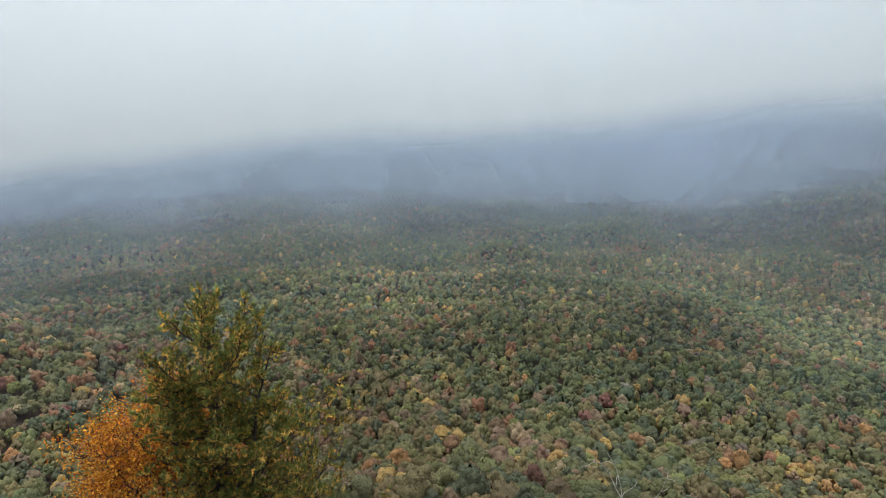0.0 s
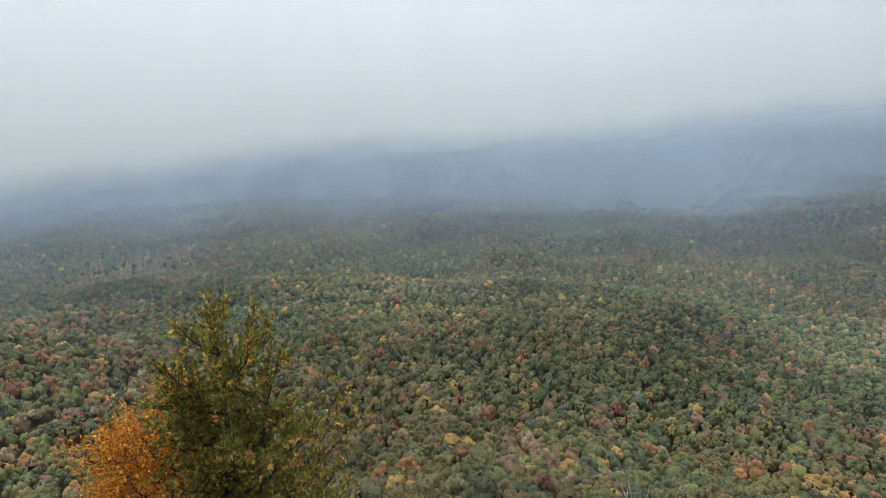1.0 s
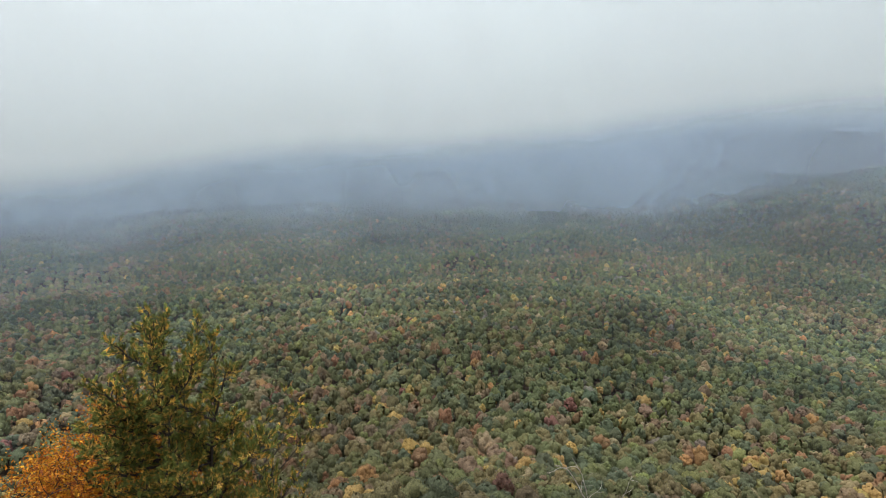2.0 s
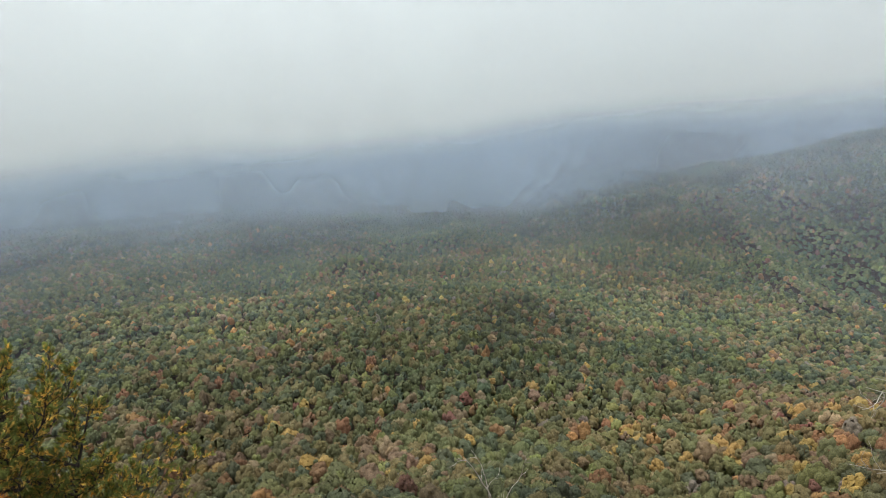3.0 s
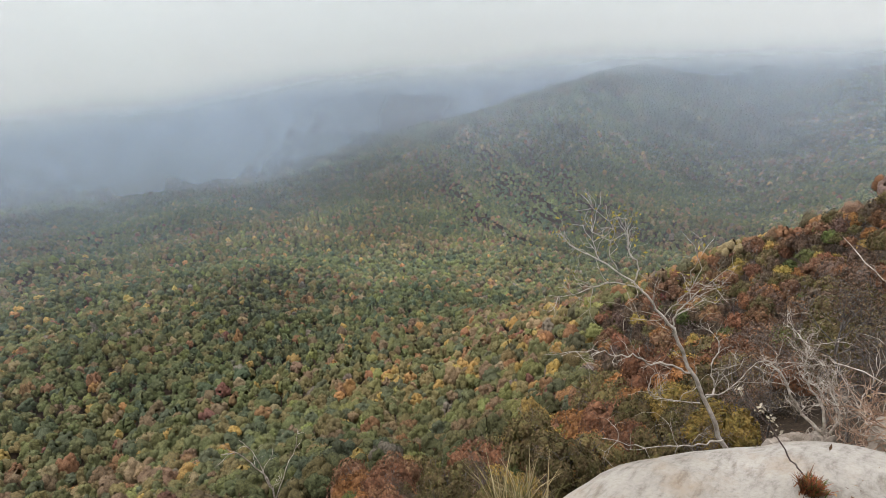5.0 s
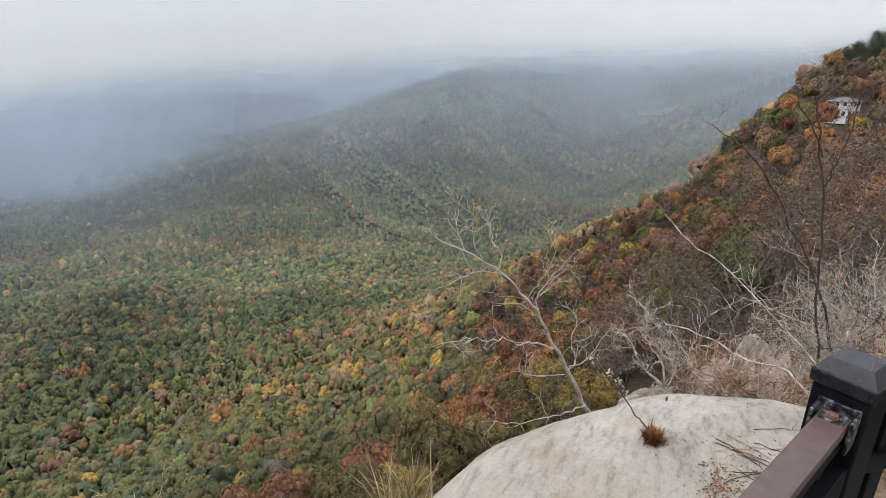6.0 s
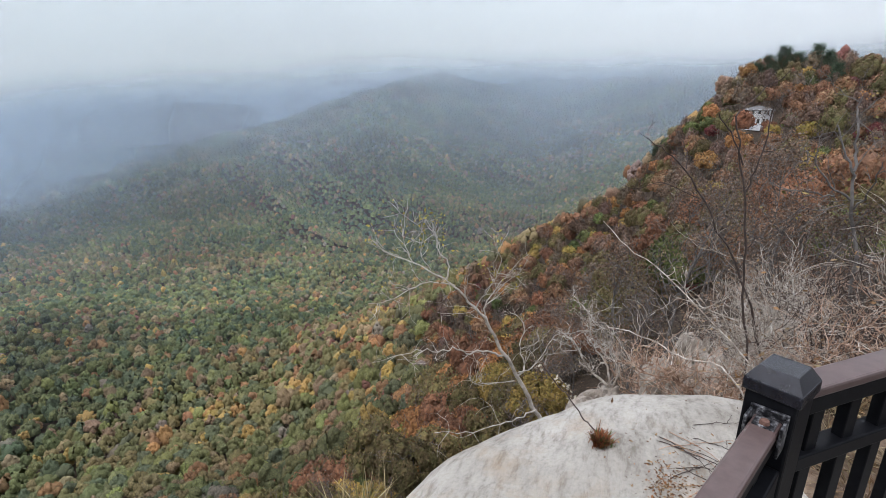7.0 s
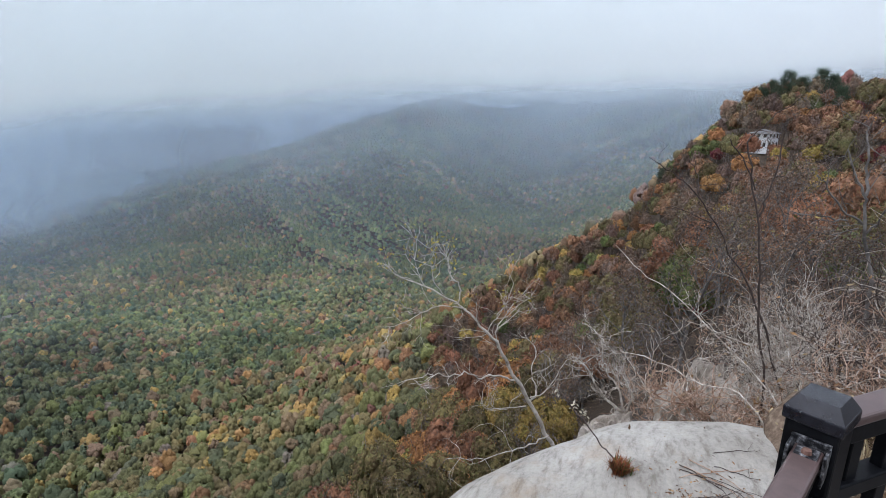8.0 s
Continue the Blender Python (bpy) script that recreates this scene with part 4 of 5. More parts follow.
SHRUBS = [(3.75, -0.80, 1.2), (4.4, -1.25, 2.0), (3.7, -1.45, 1.8), (5.0, -1.2, 1.8), (4.9, -1.9, 2.3), (4.1, -2.0, 2.1), (3.3, -1.75, 1.6), (3.45, -2.4, 1.9),
          (5.7, -1.7, 2.1), (5.8, -2.5, 2.5), (4.7, -2.8, 2.3), (3.9, -2.9, 2.1), (6.7, -2.1, 2.4), (6.5, -3.1, 2.6)]
for k, (x, y, h) in enumerate(SHRUBS):
    h *= 0.80 if y > -2.3 else 0.95
    mat, tone = ((TWIG_PINK, "reddish-brown"), (TWIG_PALE, "lichen-grey"), (TWIG_PINK, "reddish-brown"), (TWIG_PALE, "lichen-grey"), (TWIG_DARK, "dark brown"))[k % 5]
    thicket(60 + k, x, y, float(land(x, y)) - 0.05, 11, h, 0.75, mat, "bare %s shrub with tangled twigs" % tone)


for k, (x, y, h) in enumerate(((5.7, 0.45, 0.9), (6.3, 0.15, 1.0), (6.4, -0.45, 1.1), (7.1, 0.3, 1.2), (6.0, 0.9, 0.9), (7.4, -0.9, 1.4))):
    thicket(160 + k, x, y, float(land(x, y)) - 0.05, 7, h, 0.8, TWIG_DARK if k % 2 else TWIG_PINK, "low bare shrub below the boulder on the steep slope")


# ---- small plants and litter on the boulder ----
def blades(name, label, category, x, y, z, count, high, spread, tones, seed, thick=0.0025):
    rng = np.random.RandomState(seed)
    ob = thing(name, (x, y, z), label, category)
    V, F, T = [], [], []
    for k in range(count):
        a, lean = rng.uniform(0, 6.283), rng.uniform(0.1, spread)
        h = high * rng.uniform(0.5, 1.2)
        foot = np.array([rng.normal(0, high * 0.22), rng.normal(0, high * 0.22), 0])
        d = np.array([math.cos(a) * lean, math.sin(a) * lean, 1.0])
        side = np.array([-math.sin(a), math.cos(a), 0]) * thick
        p1, p2 = foot + d * h * 0.55, foot + d * h + np.array([math.cos(a), math.sin(a), -0.7]) * h * 0.25 * lean
        V += [foot - side, foot + side, p1 + side, p1 - side, p2]
        o = 5 * k
        F += [(o, o + 1, o + 2), (o, o + 2, o + 3), (o + 3, o + 2, o + 4)]
        T += [np.array(tones[rng.randint(len(tones))]) * rng.uniform(0.7, 1.3)] * 5
    mesh_part("clump", mesh_of("clump", np.array(V), np.array(F), np.array(T), LEAVES_NEAR), ob)
    return ob


blades("moss_tuft", "small rust-red and green plant tuft growing on the boulder", "plant", 2.21, -0.02, -1.57, 800, 0.072, 0.75, [(0.26, 0.08, 0.03), (0.30, 0.12, 0.045), (0.07, 0.11, 0.025), (0.13, 0.05, 0.03), (0.20, 0.10, 0.05)], 81)
blades("grass_tuft", "tuft of dry straw-coloured grass below the boulder", "grass", 2.22, 1.36, -2.72, 160, 0.42, 0.7, [(0.34, 0.27, 0.14), (0.42, 0.35, 0.2), (0.16, 0.15, 0.06)], 82, 0.003)
blades("grass_tuft", "dry straw-coloured grass at the foot of the rail", "grass", 2.15, -1.02, -1.54, 320, 0.16, 1.5, [(0.19, 0.15, 0.08), (0.16, 0.10, 0.05), (0.09, 0.06, 0.035)], 83, 0.0025)
for k, (x, y) in enumerate(((2.45, -0.98), (2.75, -1.1), (2.5, -1.3), (2.95, -1.25), (2.3, -1.2))):
    blades("grass_tuft", "matted dry straw-coloured grass at the foot of the rail", "grass", x, y, -1.50, 300, 0.15, 1.6, [(0.19, 0.15, 0.08), (0.17, 0.11, 0.055), (0.26, 0.21, 0.125), (0.07, 0.045, 0.025)], 183 + k, 0.0025)
wood("dry_weed", "thin dry weed stem with pale seed heads on the boulder", "plant", TWIG_DARK, [(0.004, 0.003, [(2.30, -0.02, -1.58), (2.33, 0.03, -1.56), (2.37, 0.09, -1.53), (2.42, 0.17, -1.46), (2.46, 0.23, -1.45), (2.50, 0.32, -1.37)])],
     84, 1, 0.05, 0.0015, (1.0, [(0.34, 0.31, 0.25), (0.28, 0.26, 0.20)], -1), depth=0, every=3, leaf_size=0.010, leaf_scatter=0.010, leaf_count=5, start_share=0.55)


def soil_bank():
    """Soil and dead grass that has gathered against the boulder."""
    v, f = unit_sphere(5)
    p = v * np.array([1.05, 0.62, 0.24])
    p = p + v * (0.05 * value_noise(p[:, 0], p[:, 1], 0.3, 46) + 0.02 * value_noise(p[:, 0], p[:, 1] + p[:, 2], 0.09, 47))[:, None]
    ob = new("soil_bank", mesh_of("soil_bank", p, f, None, SOIL, flat=False))
    ob.location = (2.55, -1.30, -1.665)
    return tagged(ob, "bank of brown soil and leaf mould against the boulder", "soil")


SOIL = plain_material("soil", [(0.3, (0.06, 0.042, 0.03)), (0.5, (0.14, 0.10, 0.07)), (0.72, (0.27, 0.21, 0.15))], 18, 0.95, 0.1, 0, 0.8, 0.02)
soil_bank()


def bank_top(x, y):
    """Height of the soil bank at places counted from its middle."""
    return 0.24 * np.sqrt(np.clip(1 - (x / 1.05) ** 2 - (y / 0.62) ** 2, 0, 1))


def litter(name, label, x, y, sx, sy, count, size, tones, seed, z, rest=None):
    rng = np.random.RandomState(seed)
    c = np.stack([rng.normal(0, sx, count), rng.normal(0, sy, count), rng.uniform(0, 0.02, count)], -1)
    if rest:
        c[:, 2] += rest(c[:, 0], c[:, 1])
    v, f, t = flakes(rng, c, 1, 0.0, size, tones)
    cc = np.repeat(c, 4, axis=0)
    v = cc + (v - cc) * np.array([1, 1, 0.55])
    ob = new(name, mesh_of(name, v, f, t, LEAVES_NEAR))
    ob.location = (x, y, z)
    return tagged(ob, label, "leaf litter", kind="stuff")


BROWN = [(0.20, 0.11, 0.05), (0.13, 0.07, 0.035), (0.28, 0.18, 0.09), (0.09, 0.055, 0.035)]
litter("leaf_litter", "dry brown leaves and needles caught on the boulder", 1.98, -0.30, 0.09, 0.05, 420, 0.0085, BROWN + [(0.30, 0.13, 0.05)], 85, 0.0, lambda x, y: boulder_top(x + 1.98, y - 0.30))
litter("leaf_litter", "sparse dead needles and leaf crumbs on the boulder", 2.2, -0.40, 0.26, 0.13, 110, 0.010, BROWN, 95, 0.0, lambda x, y: boulder_top(x + 2.2, y - 0.40))
litter("leaf_litter", "dry brown leaves and stalks beside the rail", 2.55, -1.30, 0.5, 0.3, 1500, 0.022, BROWN + [(0.36, 0.29, 0.17)], 86, -1.665, bank_top)
twig_rng = np.random.RandomState(96)
for k in range(16):
    x, y, a, ln = 2.24 + twig_rng.normal(0, 0.15), -0.44 + twig_rng.normal(0, 0.08), twig_rng.uniform(0.6, 2.6), twig_rng.uniform(0.06, 0.2)
    dx, dy = math.cos(a) * ln, -math.sin(a) * ln
    pts = [(u, w, float(boulder_top(u, w)) + h) for u, w, h in ((x - dx, y - dy, 0.003), (x + 0.01, y, 0.008), (x + dx * 0.6, y + dy * 0.5, 0.006), (x + dx, y + dy, 0.012))]
    wood("fallen_twig", "thin dry twig lying on the boulder", "twig", TWIG_DARK if k % 3 else TWIG_PINK, [(0.0022, 0.0011, pts)], 87 + k, 1, 0.05, 0.0013, depth=0, every=5, group="dry twigs on the boulder")


# ---- crags ----
CLIFF = rock_material("cliff_rock", 3.5, (0.13, 0.108, 0.085), (0.29, 0.25, 0.205), (0.44, 0.40, 0.35), (0.13, 0.10, 0.06))


def crag(seed, x, y, z, sx, sy, sz, label, turn=0.0, mat=CRAG):
    rng = np.random.RandomState(seed)
    v, f = unit_sphere(5)
    cuts = rng.normal(size=(30, 3))
    cuts /= np.linalg.norm(cuts, axis=1)[:, None]
    depth = rng.uniform(0.5, 0.85, 30)
    rad = np.minimum(1.0, (depth[None] / np.maximum(v @ cuts.T, 0.05)).min(1))
    p = v * rad[:, None]
    p = p + v * (0.10 * value_noise(p[:, 0] * 3 + p[:, 2] * 2, p[:, 1] * 3 + 5 * p[:, 2], 0.5, seed))[:, None]
    # upright cracks and ledges
    p = p * (1 - 0.16 * np.abs(value_noise(np.arctan2(p[:, 0], p[:, 1]) * 3 + 0.6 * p[:, 2], p[:, 2] * 0.5, 0.35, seed + 1)))[:, None]
    p = p * np.array([sx, sy, sz])
    ob = new("crag", mesh_of("crag", p, f, None, mat))
    ob.matrix_world = pose(x, y, z, 0, 0, turn)
    return tagged(ob, label, "rock")


crag(91, 7.4, -0.5, -5.4, 1.0, 0.9, 1.9, "grey weathered rock face below the shrubs", 20)
crag(191, 5.40, -0.72, -3.30, 0.50, 0.60, 1.25, "grey layered rock face under the shrubs", 10, CLIFF)
crag(192, 4.85, -0.50, -3.05, 0.36, 0.42, 0.80, "tan weathered rock on the cliff edge", 60, CLIFF)
crag(193, 5.45, 0.10, -3.85, 0.55, 0.60, 0.95, "tan weathered rock on the cliff edge", 25, CLIFF)
crag(194, 4.6, -0.95, -2.85, 0.40, 0.45, 0.75, "grey layered rock face under the shrubs", 80, CLIFF)
crag(93, 9.5, -1.8, -6.0, 1.3, 1.2, 2.4, "grey rock ledge on the steep hillside", 40)
for k, (x, y, s) in enumerate(((67, 20, 3.2), (70, 24, 2.6), (64, 17, 2.4), (73, 27, 2.2), (61, 22, 2.0), (68, 15, 1.8))):
    crag(94 + k, x, y, float(land(x, y)) + 0.6, s * 1.3, s, s * 1.1, "pale grey rock slab on the wooded hillside", 35 * k)
for k, (x, y, s) in enumerate(((1515, 772, 13), (1530, 748, 11))):
    crag(101 + k, x, y, float(land(x, y)) + 4, s * 0.6, s * 1.4, s, "bare rock outcrop high on the mountain", 25 * k)


# ---- the pine below the overlook ----
def pine():
    """Two stems whose limbs rise outwards: short on the one side, long on the open side."""
    rng = np.random.RandomState(11)
    foot = np.array([-5.15, 9.75, float(land(-5.15, 9.75)) - 0.1])
    ob = thing("pine_tree", foot, "tall dark pine with green and yellowing needle tufts", "tree")
    stems = [([foot, (-5.18, 9.74, -10.5), (-5.10, 9.76, -8.2), (-4.98, 9.8, -6.2), (-4.95, 9.85, -5.0), (-4.95, 9.86, -3.98)], 0.10, 0.016),
             ([(-5.1, 9.76, -11.2), (-4.55, 10.0, -9.6), (-4.36, 10.08, -7.9), (-4.2, 10.18, -6.7), (-3.85, 10.34, -5.4)], 0.062, 0.014)]
    open_side = np.array([0.884, 0.467, 0.0])
    lines, tufts = [], []

    def limb(start, end, thick):
        q = start + (end - start) * 0.5 + np.array([0, 0, -0.10 * np.linalg.norm(end - start)]) + rng.normal(0, 0.06, 3)
        p = bend([start, q, end], 5)
        p[1:-1] += rng.normal(0, 0.025, (len(p) - 2, 3))
        lines.append((p, thick, 0.006))
        way = p[-1] - p[-3]
        way = way / np.linalg.norm(way)
        tufts.append((p[-1], way))
        n = len(p)
        size = np.linalg.norm(end - start)
        for k in range(2 if size < 1.2 else 3, n):
            for _ in range(3 if size < 1.2 else 4):
                w = way * 0.6 + rng.normal(0, 0.55, 3) + np.array([0, 0, 0.5])
                w /= np.linalg.norm(w)
                ln = rng.uniform(0.12, 0.30) + 0.16 * size * rng.uniform(0.2, 1) * (1 - 0.6 * k / n)
                tip = p[k] + w * ln
                lines.append((np.array([p[k], p[k] + w * ln * 0.5 + rng.normal(0, 0.02, 3), tip]), 0.009, 0.005))
                tufts.append((tip, w))
                if ln > 0.3:
                    for _ in range(2):
                        w2 = w * 0.7 + rng.normal(0, 0.5, 3) + np.array([0, 0, 0.35])
                        w2 /= np.linalg.norm(w2)
                        mid = p[k] + w * ln * rng.uniform(0.4, 0.8)
                        tip2 = mid + w2 * rng.uniform(0.1, 0.22)
                        lines.append((np.array([mid, tip2]), 0.006, 0.004))
                        tufts.append((tip2, w2))

    for i, (pts, ra, rb) in enumerate(stems):
        p = bend(pts, 6) - foot
        lines.append((p, ra, rb))
        tufts.append((p[-1], np.array([0, 0, 1.0])))
        top = p[-1][2]
        for down in np.arange(0.08, 7.0 if i == 0 else 5.0, 0.195 if i == 0 else 0.29):
            for _ in range(2 if down < 1.2 else 3):
                a = rng.uniform(0, 6.283)
                d = np.array([math.cos(a), math.sin(a), 0.0])
                across = float(d @ open_side)
                wide = np.interp(down, [0, 0.5, 1.4, 2.7, 3.6, 6.5], [0.4, 1.5, 2.3, 3.1, 4.2, 4.4])
                slim = np.interp(down, [0, 0.5, 1.4, 2.7, 6.5], [0.5, 1.5, 1.35, 1.6, 1.6])
                reach = (slim + (wide - slim) * max(0.0, across) ** 0.9) * rng.uniform(0.45, 1.0)
                if i:
                    reach *= 0.75
                drop = reach * np.interp(down, [0, 2, 6], [1.0, 0.75, 0.45])
                k = int(np.argmin(np.abs(p[:, 2] - (top - down - drop))))
                limb(p[k], np.array([p[k][0] + d[0] * reach, p[k][1] + d[1] * reach, top - down]), 0.012 + 0.013 * reach)
    v, f = tubes(lines, 4)
    mesh_part("trunk", mesh_of("trunk", v, f, None, BARK_DARK, flat=False), ob, "dark trunk and limbs")
    per = 50
    c = np.repeat(np.array([t[0] for t in tufts]), per, axis=0)
    w = np.repeat(np.array([t[1] for t in tufts]), per, axis=0)
    n = len(c)
    d = w * 0.9 + rng.normal(0, 0.40, (n, 3))
    d /= np.linalg.norm(d, axis=1)[:, None]
    side = np.cross(d, rng.normal(size=(n, 3)))
    side /= np.linalg.norm(side, axis=1)[:, None]
    back = rng.uniform(0, 1, n)
    root = c - w * (back * 0.15)[:, None]
    ln = rng.uniform(0.05, 0.09, n)[:, None]
    v = np.stack([root - side * 0.010, root + side * 0.010, root + d * ln], 1).reshape(-1, 3)
    f = np.arange(n * 3).reshape(-1, 3)
    # fresh green at the tips, last year's needles yellow behind them
    fresh = np.repeat(rng.uniform(0.35, 0.9, len(tufts)), per)
    base = np.where((back < fresh)[:, None], np.array([0.175, 0.20, 0.05]), np.array([0.66, 0.44, 0.10]))
    t = np.repeat(base * np.repeat(rng.uniform(0.7, 1.4, len(tufts)), per)[:, None] * rng.uniform(0.75, 1.25, n)[:, None], 3, axis=0)
    mesh_part("needles", mesh_of("needles", v, f, t, LEAVES_NEAR), ob, "needle tufts, green at the tips and yellow behind")


pine()


def maple():
    rng = np.random.RandomState(12)
    foot = np.array([-7.2, 10.8, float(land(-7.2, 10.8)) - 0.1])
    ob = thing("maple_tree", foot, "small broadleaf tree with bright orange autumn leaves", "tree")
    lines, tips = [], []
    trunk = bend([foot, (-7.2, 10.8, -12.2), (-7.2, 10.75, -10.6), (-7.05, 10.8, -9.3), (-6.9, 10.85, -8.1)], 5) - foot
    lines.append((trunk, 0.09, 0.025))
    for k in range(4, len(trunk)):
        for _ in range(2):
            a = rng.uniform(0, 6.283)
            lift = 0.30 + 0.6 * (k / len(trunk))
            grow(rng, trunk[k], (math.cos(a), math.sin(a), lift), rng.uniform(1.4, 2.3) * (1.15 - 0.5 * k / len(trunk)), 0.028, 2, lines, tips, 4, 0.2, 0.85, 0.10, 0.6)
    v, f = tubes(lines, 4)
    mesh_part("trunk", mesh_of("trunk", v, f, None, BARK_DARK, flat=False), ob, "dark trunk and limbs")
    keep = [t[0] for t in tips if rng.uniform() < 0.72]
    v, f, t = flakes(rng, keep, 52, 0.19, 0.038, [(0.56, 0.21, 0.02), (0.46, 0.15, 0.018), (0.64, 0.33, 0.03), (0.24, 0.075, 0.02), (0.58, 0.25, 0.02)])
    mesh_part("foliage", mesh_of("foliage", v, f, t, LEAVES_NEAR), ob, "orange and golden leaves")


maple()

wood("bare_shrub", "thin bare shrub tips rising from the slope below", "shrub", TWIG_PALE, [
    (0.020, 0.005, [(3.3, 6.95, float(land(3.3, 6.95))), (3.2, 7.0, -7.2), (3.08, 7.06, -6.41), (2.74, 7.2, -5.84), (2.52, 7.28, -5.77)]),
    (0.010, 0.004, [(3.14, 7.03, -6.7), (3.0, 7.1, -6.0), (2.8, 7.2, -5.6)]),
    (0.010, 0.004, [(3.2, 7.0, -7.0), (3.5, 6.9, -6.3), (3.75, 6.85, -5.95)]),
], 121, 1, 0.35, 0.005, depth=1, every=4)


# ---- single trees on the near hillside ----
def tree_kind(seed, tones, dense, high, wide, label, bare=False, plain=False):
    """One model tree: trunk with limbs, and a crown of leaf sprays. plain: for trees farther off."""
    rng = np.random.RandomState(seed)
    ob = thing("tree", (0, 0, -500), label, "tree", "autumn trees on the near hillside")
    lines, tips = [], []
    h = high * 0.8
    trunk = bend([(0, 0, -0.6), (rng.normal(0, 0.15), rng.normal(0, 0.15), h * 0.35), (rng.normal(0, 0.3), rng.normal(0, 0.3), h * 0.7), (rng.normal(0, 0.4), rng.normal(0, 0.4), h)], 3)
    lines.append((trunk, 0.14, 0.04))
    n = len(trunk)
    for k in range(int(n * 0.35), n):
        for _ in range(2):
            a = rng.uniform(0, 6.283)
            ln = wide * (0.95 - 0.5 * abs(k / n - 0.6)) * rng.uniform(0.6, 0.95)
            grow(rng, trunk[k], (math.cos(a), math.sin(a), 0.5 + 0.6 * k / n), ln, 0.05, 2 if bare and not plain else 1, lines, tips, 3 if bare and not plain else 4, 0.18, 0.7, 0.15, 0.55)
    kept = [(p[::2] if len(p) < 8 else p, ra, rb) for p, ra, rb in lines]
    if plain and not bare:
        kept = [q for q in kept if q[1] > 0.03]
    v, f = tubes(kept, 3)
    mesh_part("trunk", mesh_of("trunk", v, f, None, BARK_GREY, flat=False), ob, "grey trunk and limbs")
    if dense >= 9 or (plain and dense > 3):
        # a full crown: leafy billows round the limbs
        v, f = crown_shape(rng, 1, 16 if plain else 24, 260 if plain else 1300, 0.075 if plain else 0.045, 1.0, 0.86 if dense >= 9 else 0.62)
        v = v * np.array([wide, wide, high * 0.5]) + np.array([0, 0, high * 0.62])
        t = np.array(tones)[rng.randint(0, len(tones), len(v))] * 0.5 + np.array(tones[0]) * 0.5
        t = t * rng.uniform(0.8, 1.2, (len(v), 1))
        mesh_part("crown", mesh_of("crown", v, f, t, LEAVES_HILL, flat=False), ob)
    elif dense:
        spots = [t[0] for t in tips]
        if plain:
            v, f, t = flakes(rng, spots, max(dense, 1), 0.5, 0.22, tones, True)
        else:
            v, f, t = flakes(rng, spots, dense * 4, 0.42, 0.115, tones, True)
        mesh_part("crown", mesh_of("crown", v, f, t, LEAVES_HILL), ob)
    return ob


def tones_of(*names):
    """Late autumn: the colours of the palette, faded towards grey-brown."""
    faded = np.array([0.150, 0.118, 0.098])
    return [tuple(np.array(PALETTE[k]) * 0.84 + faded * 0.10) for k in names]


def bright_of(*names):
    return [tuple(np.array(PALETTE[k]) * 0.92) for k in names]


LOOKS = [
    ((201, tones_of("rust", "rust", "brown"), 9, 9, 3.4, "rust-brown oak on the steep near hillside"), 10),
    ((202, tones_of("rust", "brown", "tan"), 9, 10, 3.6, "thinning russet tree on the near hillside"), 11),
    ((203, tones_of("brown", "grey", "brown"), 6, 10, 3.6, "brown half-bare tree on the near hillside"), 20),
    ((204, bright_of("orange", "rust", "rust"), 10, 8, 3.2, "bright orange tree on the near hillside"), 6),
    ((205, bright_of("yellow", "lime", "olive"), 9, 8, 3.2, "golden-yellow tree on the near hillside"), 4),
    ((206, bright_of("olive", "moss", "brown"), 9, 9, 3.4, "olive-green tree on the near hillside"), 19),
    ((207, bright_of("moss", "lime", "green"), 9, 8, 3.3, "dull green tree on the near hillside"), 5),
    ((208, bright_of("maroon", "rust", "maroon"), 9, 7, 2.8, "dark red tree on the near hillside"), 2),
    ((209, tones_of("grey", "brown"), 1, 9, 3.4, "bare grey-brown tree on the near hillside", True), 18),
    ((210, tones_of("grey", "tan"), 1, 8, 3.2, "leafless twiggy tree on the near hillside", True), 13),
]


def hillside_places(rng, near, far, gap):
    x, y, z, r, b = wood_points(rng, near, far, gap, 34, 113)
    ok = on_shoulder(r, b) | (r < 90)
    weights = np.array([w for _, w in LOOKS], float)
    for px, py, pz, pr, pb in zip(x[ok], y[ok], z[ok], r[ok], b[ok]):
        w = weights.copy()
        if pb < 80 and pr < 150:
            w[[5, 6]] *= 2.5
            w[[3, 4, 7]] *= 4.5
            w[[8, 9, 2]] *= 0.15
        if pr < 48 and pb > 78:
            w[[2, 8, 9]] *= 3.5
            w[[0, 1]] *= 0.25
        k = rng.choice(len(LOOKS), p=w / w.sum())
        size = rng.uniform(0.75, 1.3) * (0.28 + 0.72 * float(smooth(6, 60, pr)))
        m = pose(float(px), float(py), float(pz) - 0.2, rng.normal(0, 4), rng.normal(0, 4), rng.uniform(0, 360))
        yield k, size, size * rng.uniform(0.9, 1.15), m


def model_trees(plain):
    return [tree_kind(*one, plain=plain) if len(one) == 6 else tree_kind(*one[:6], bare=True, plain=plain) for one, _ in LOOKS]


def clear_models(models):
    for m in models:
        for o in (*m.children_recursive, m):
            bpy.data.objects.remove(o)


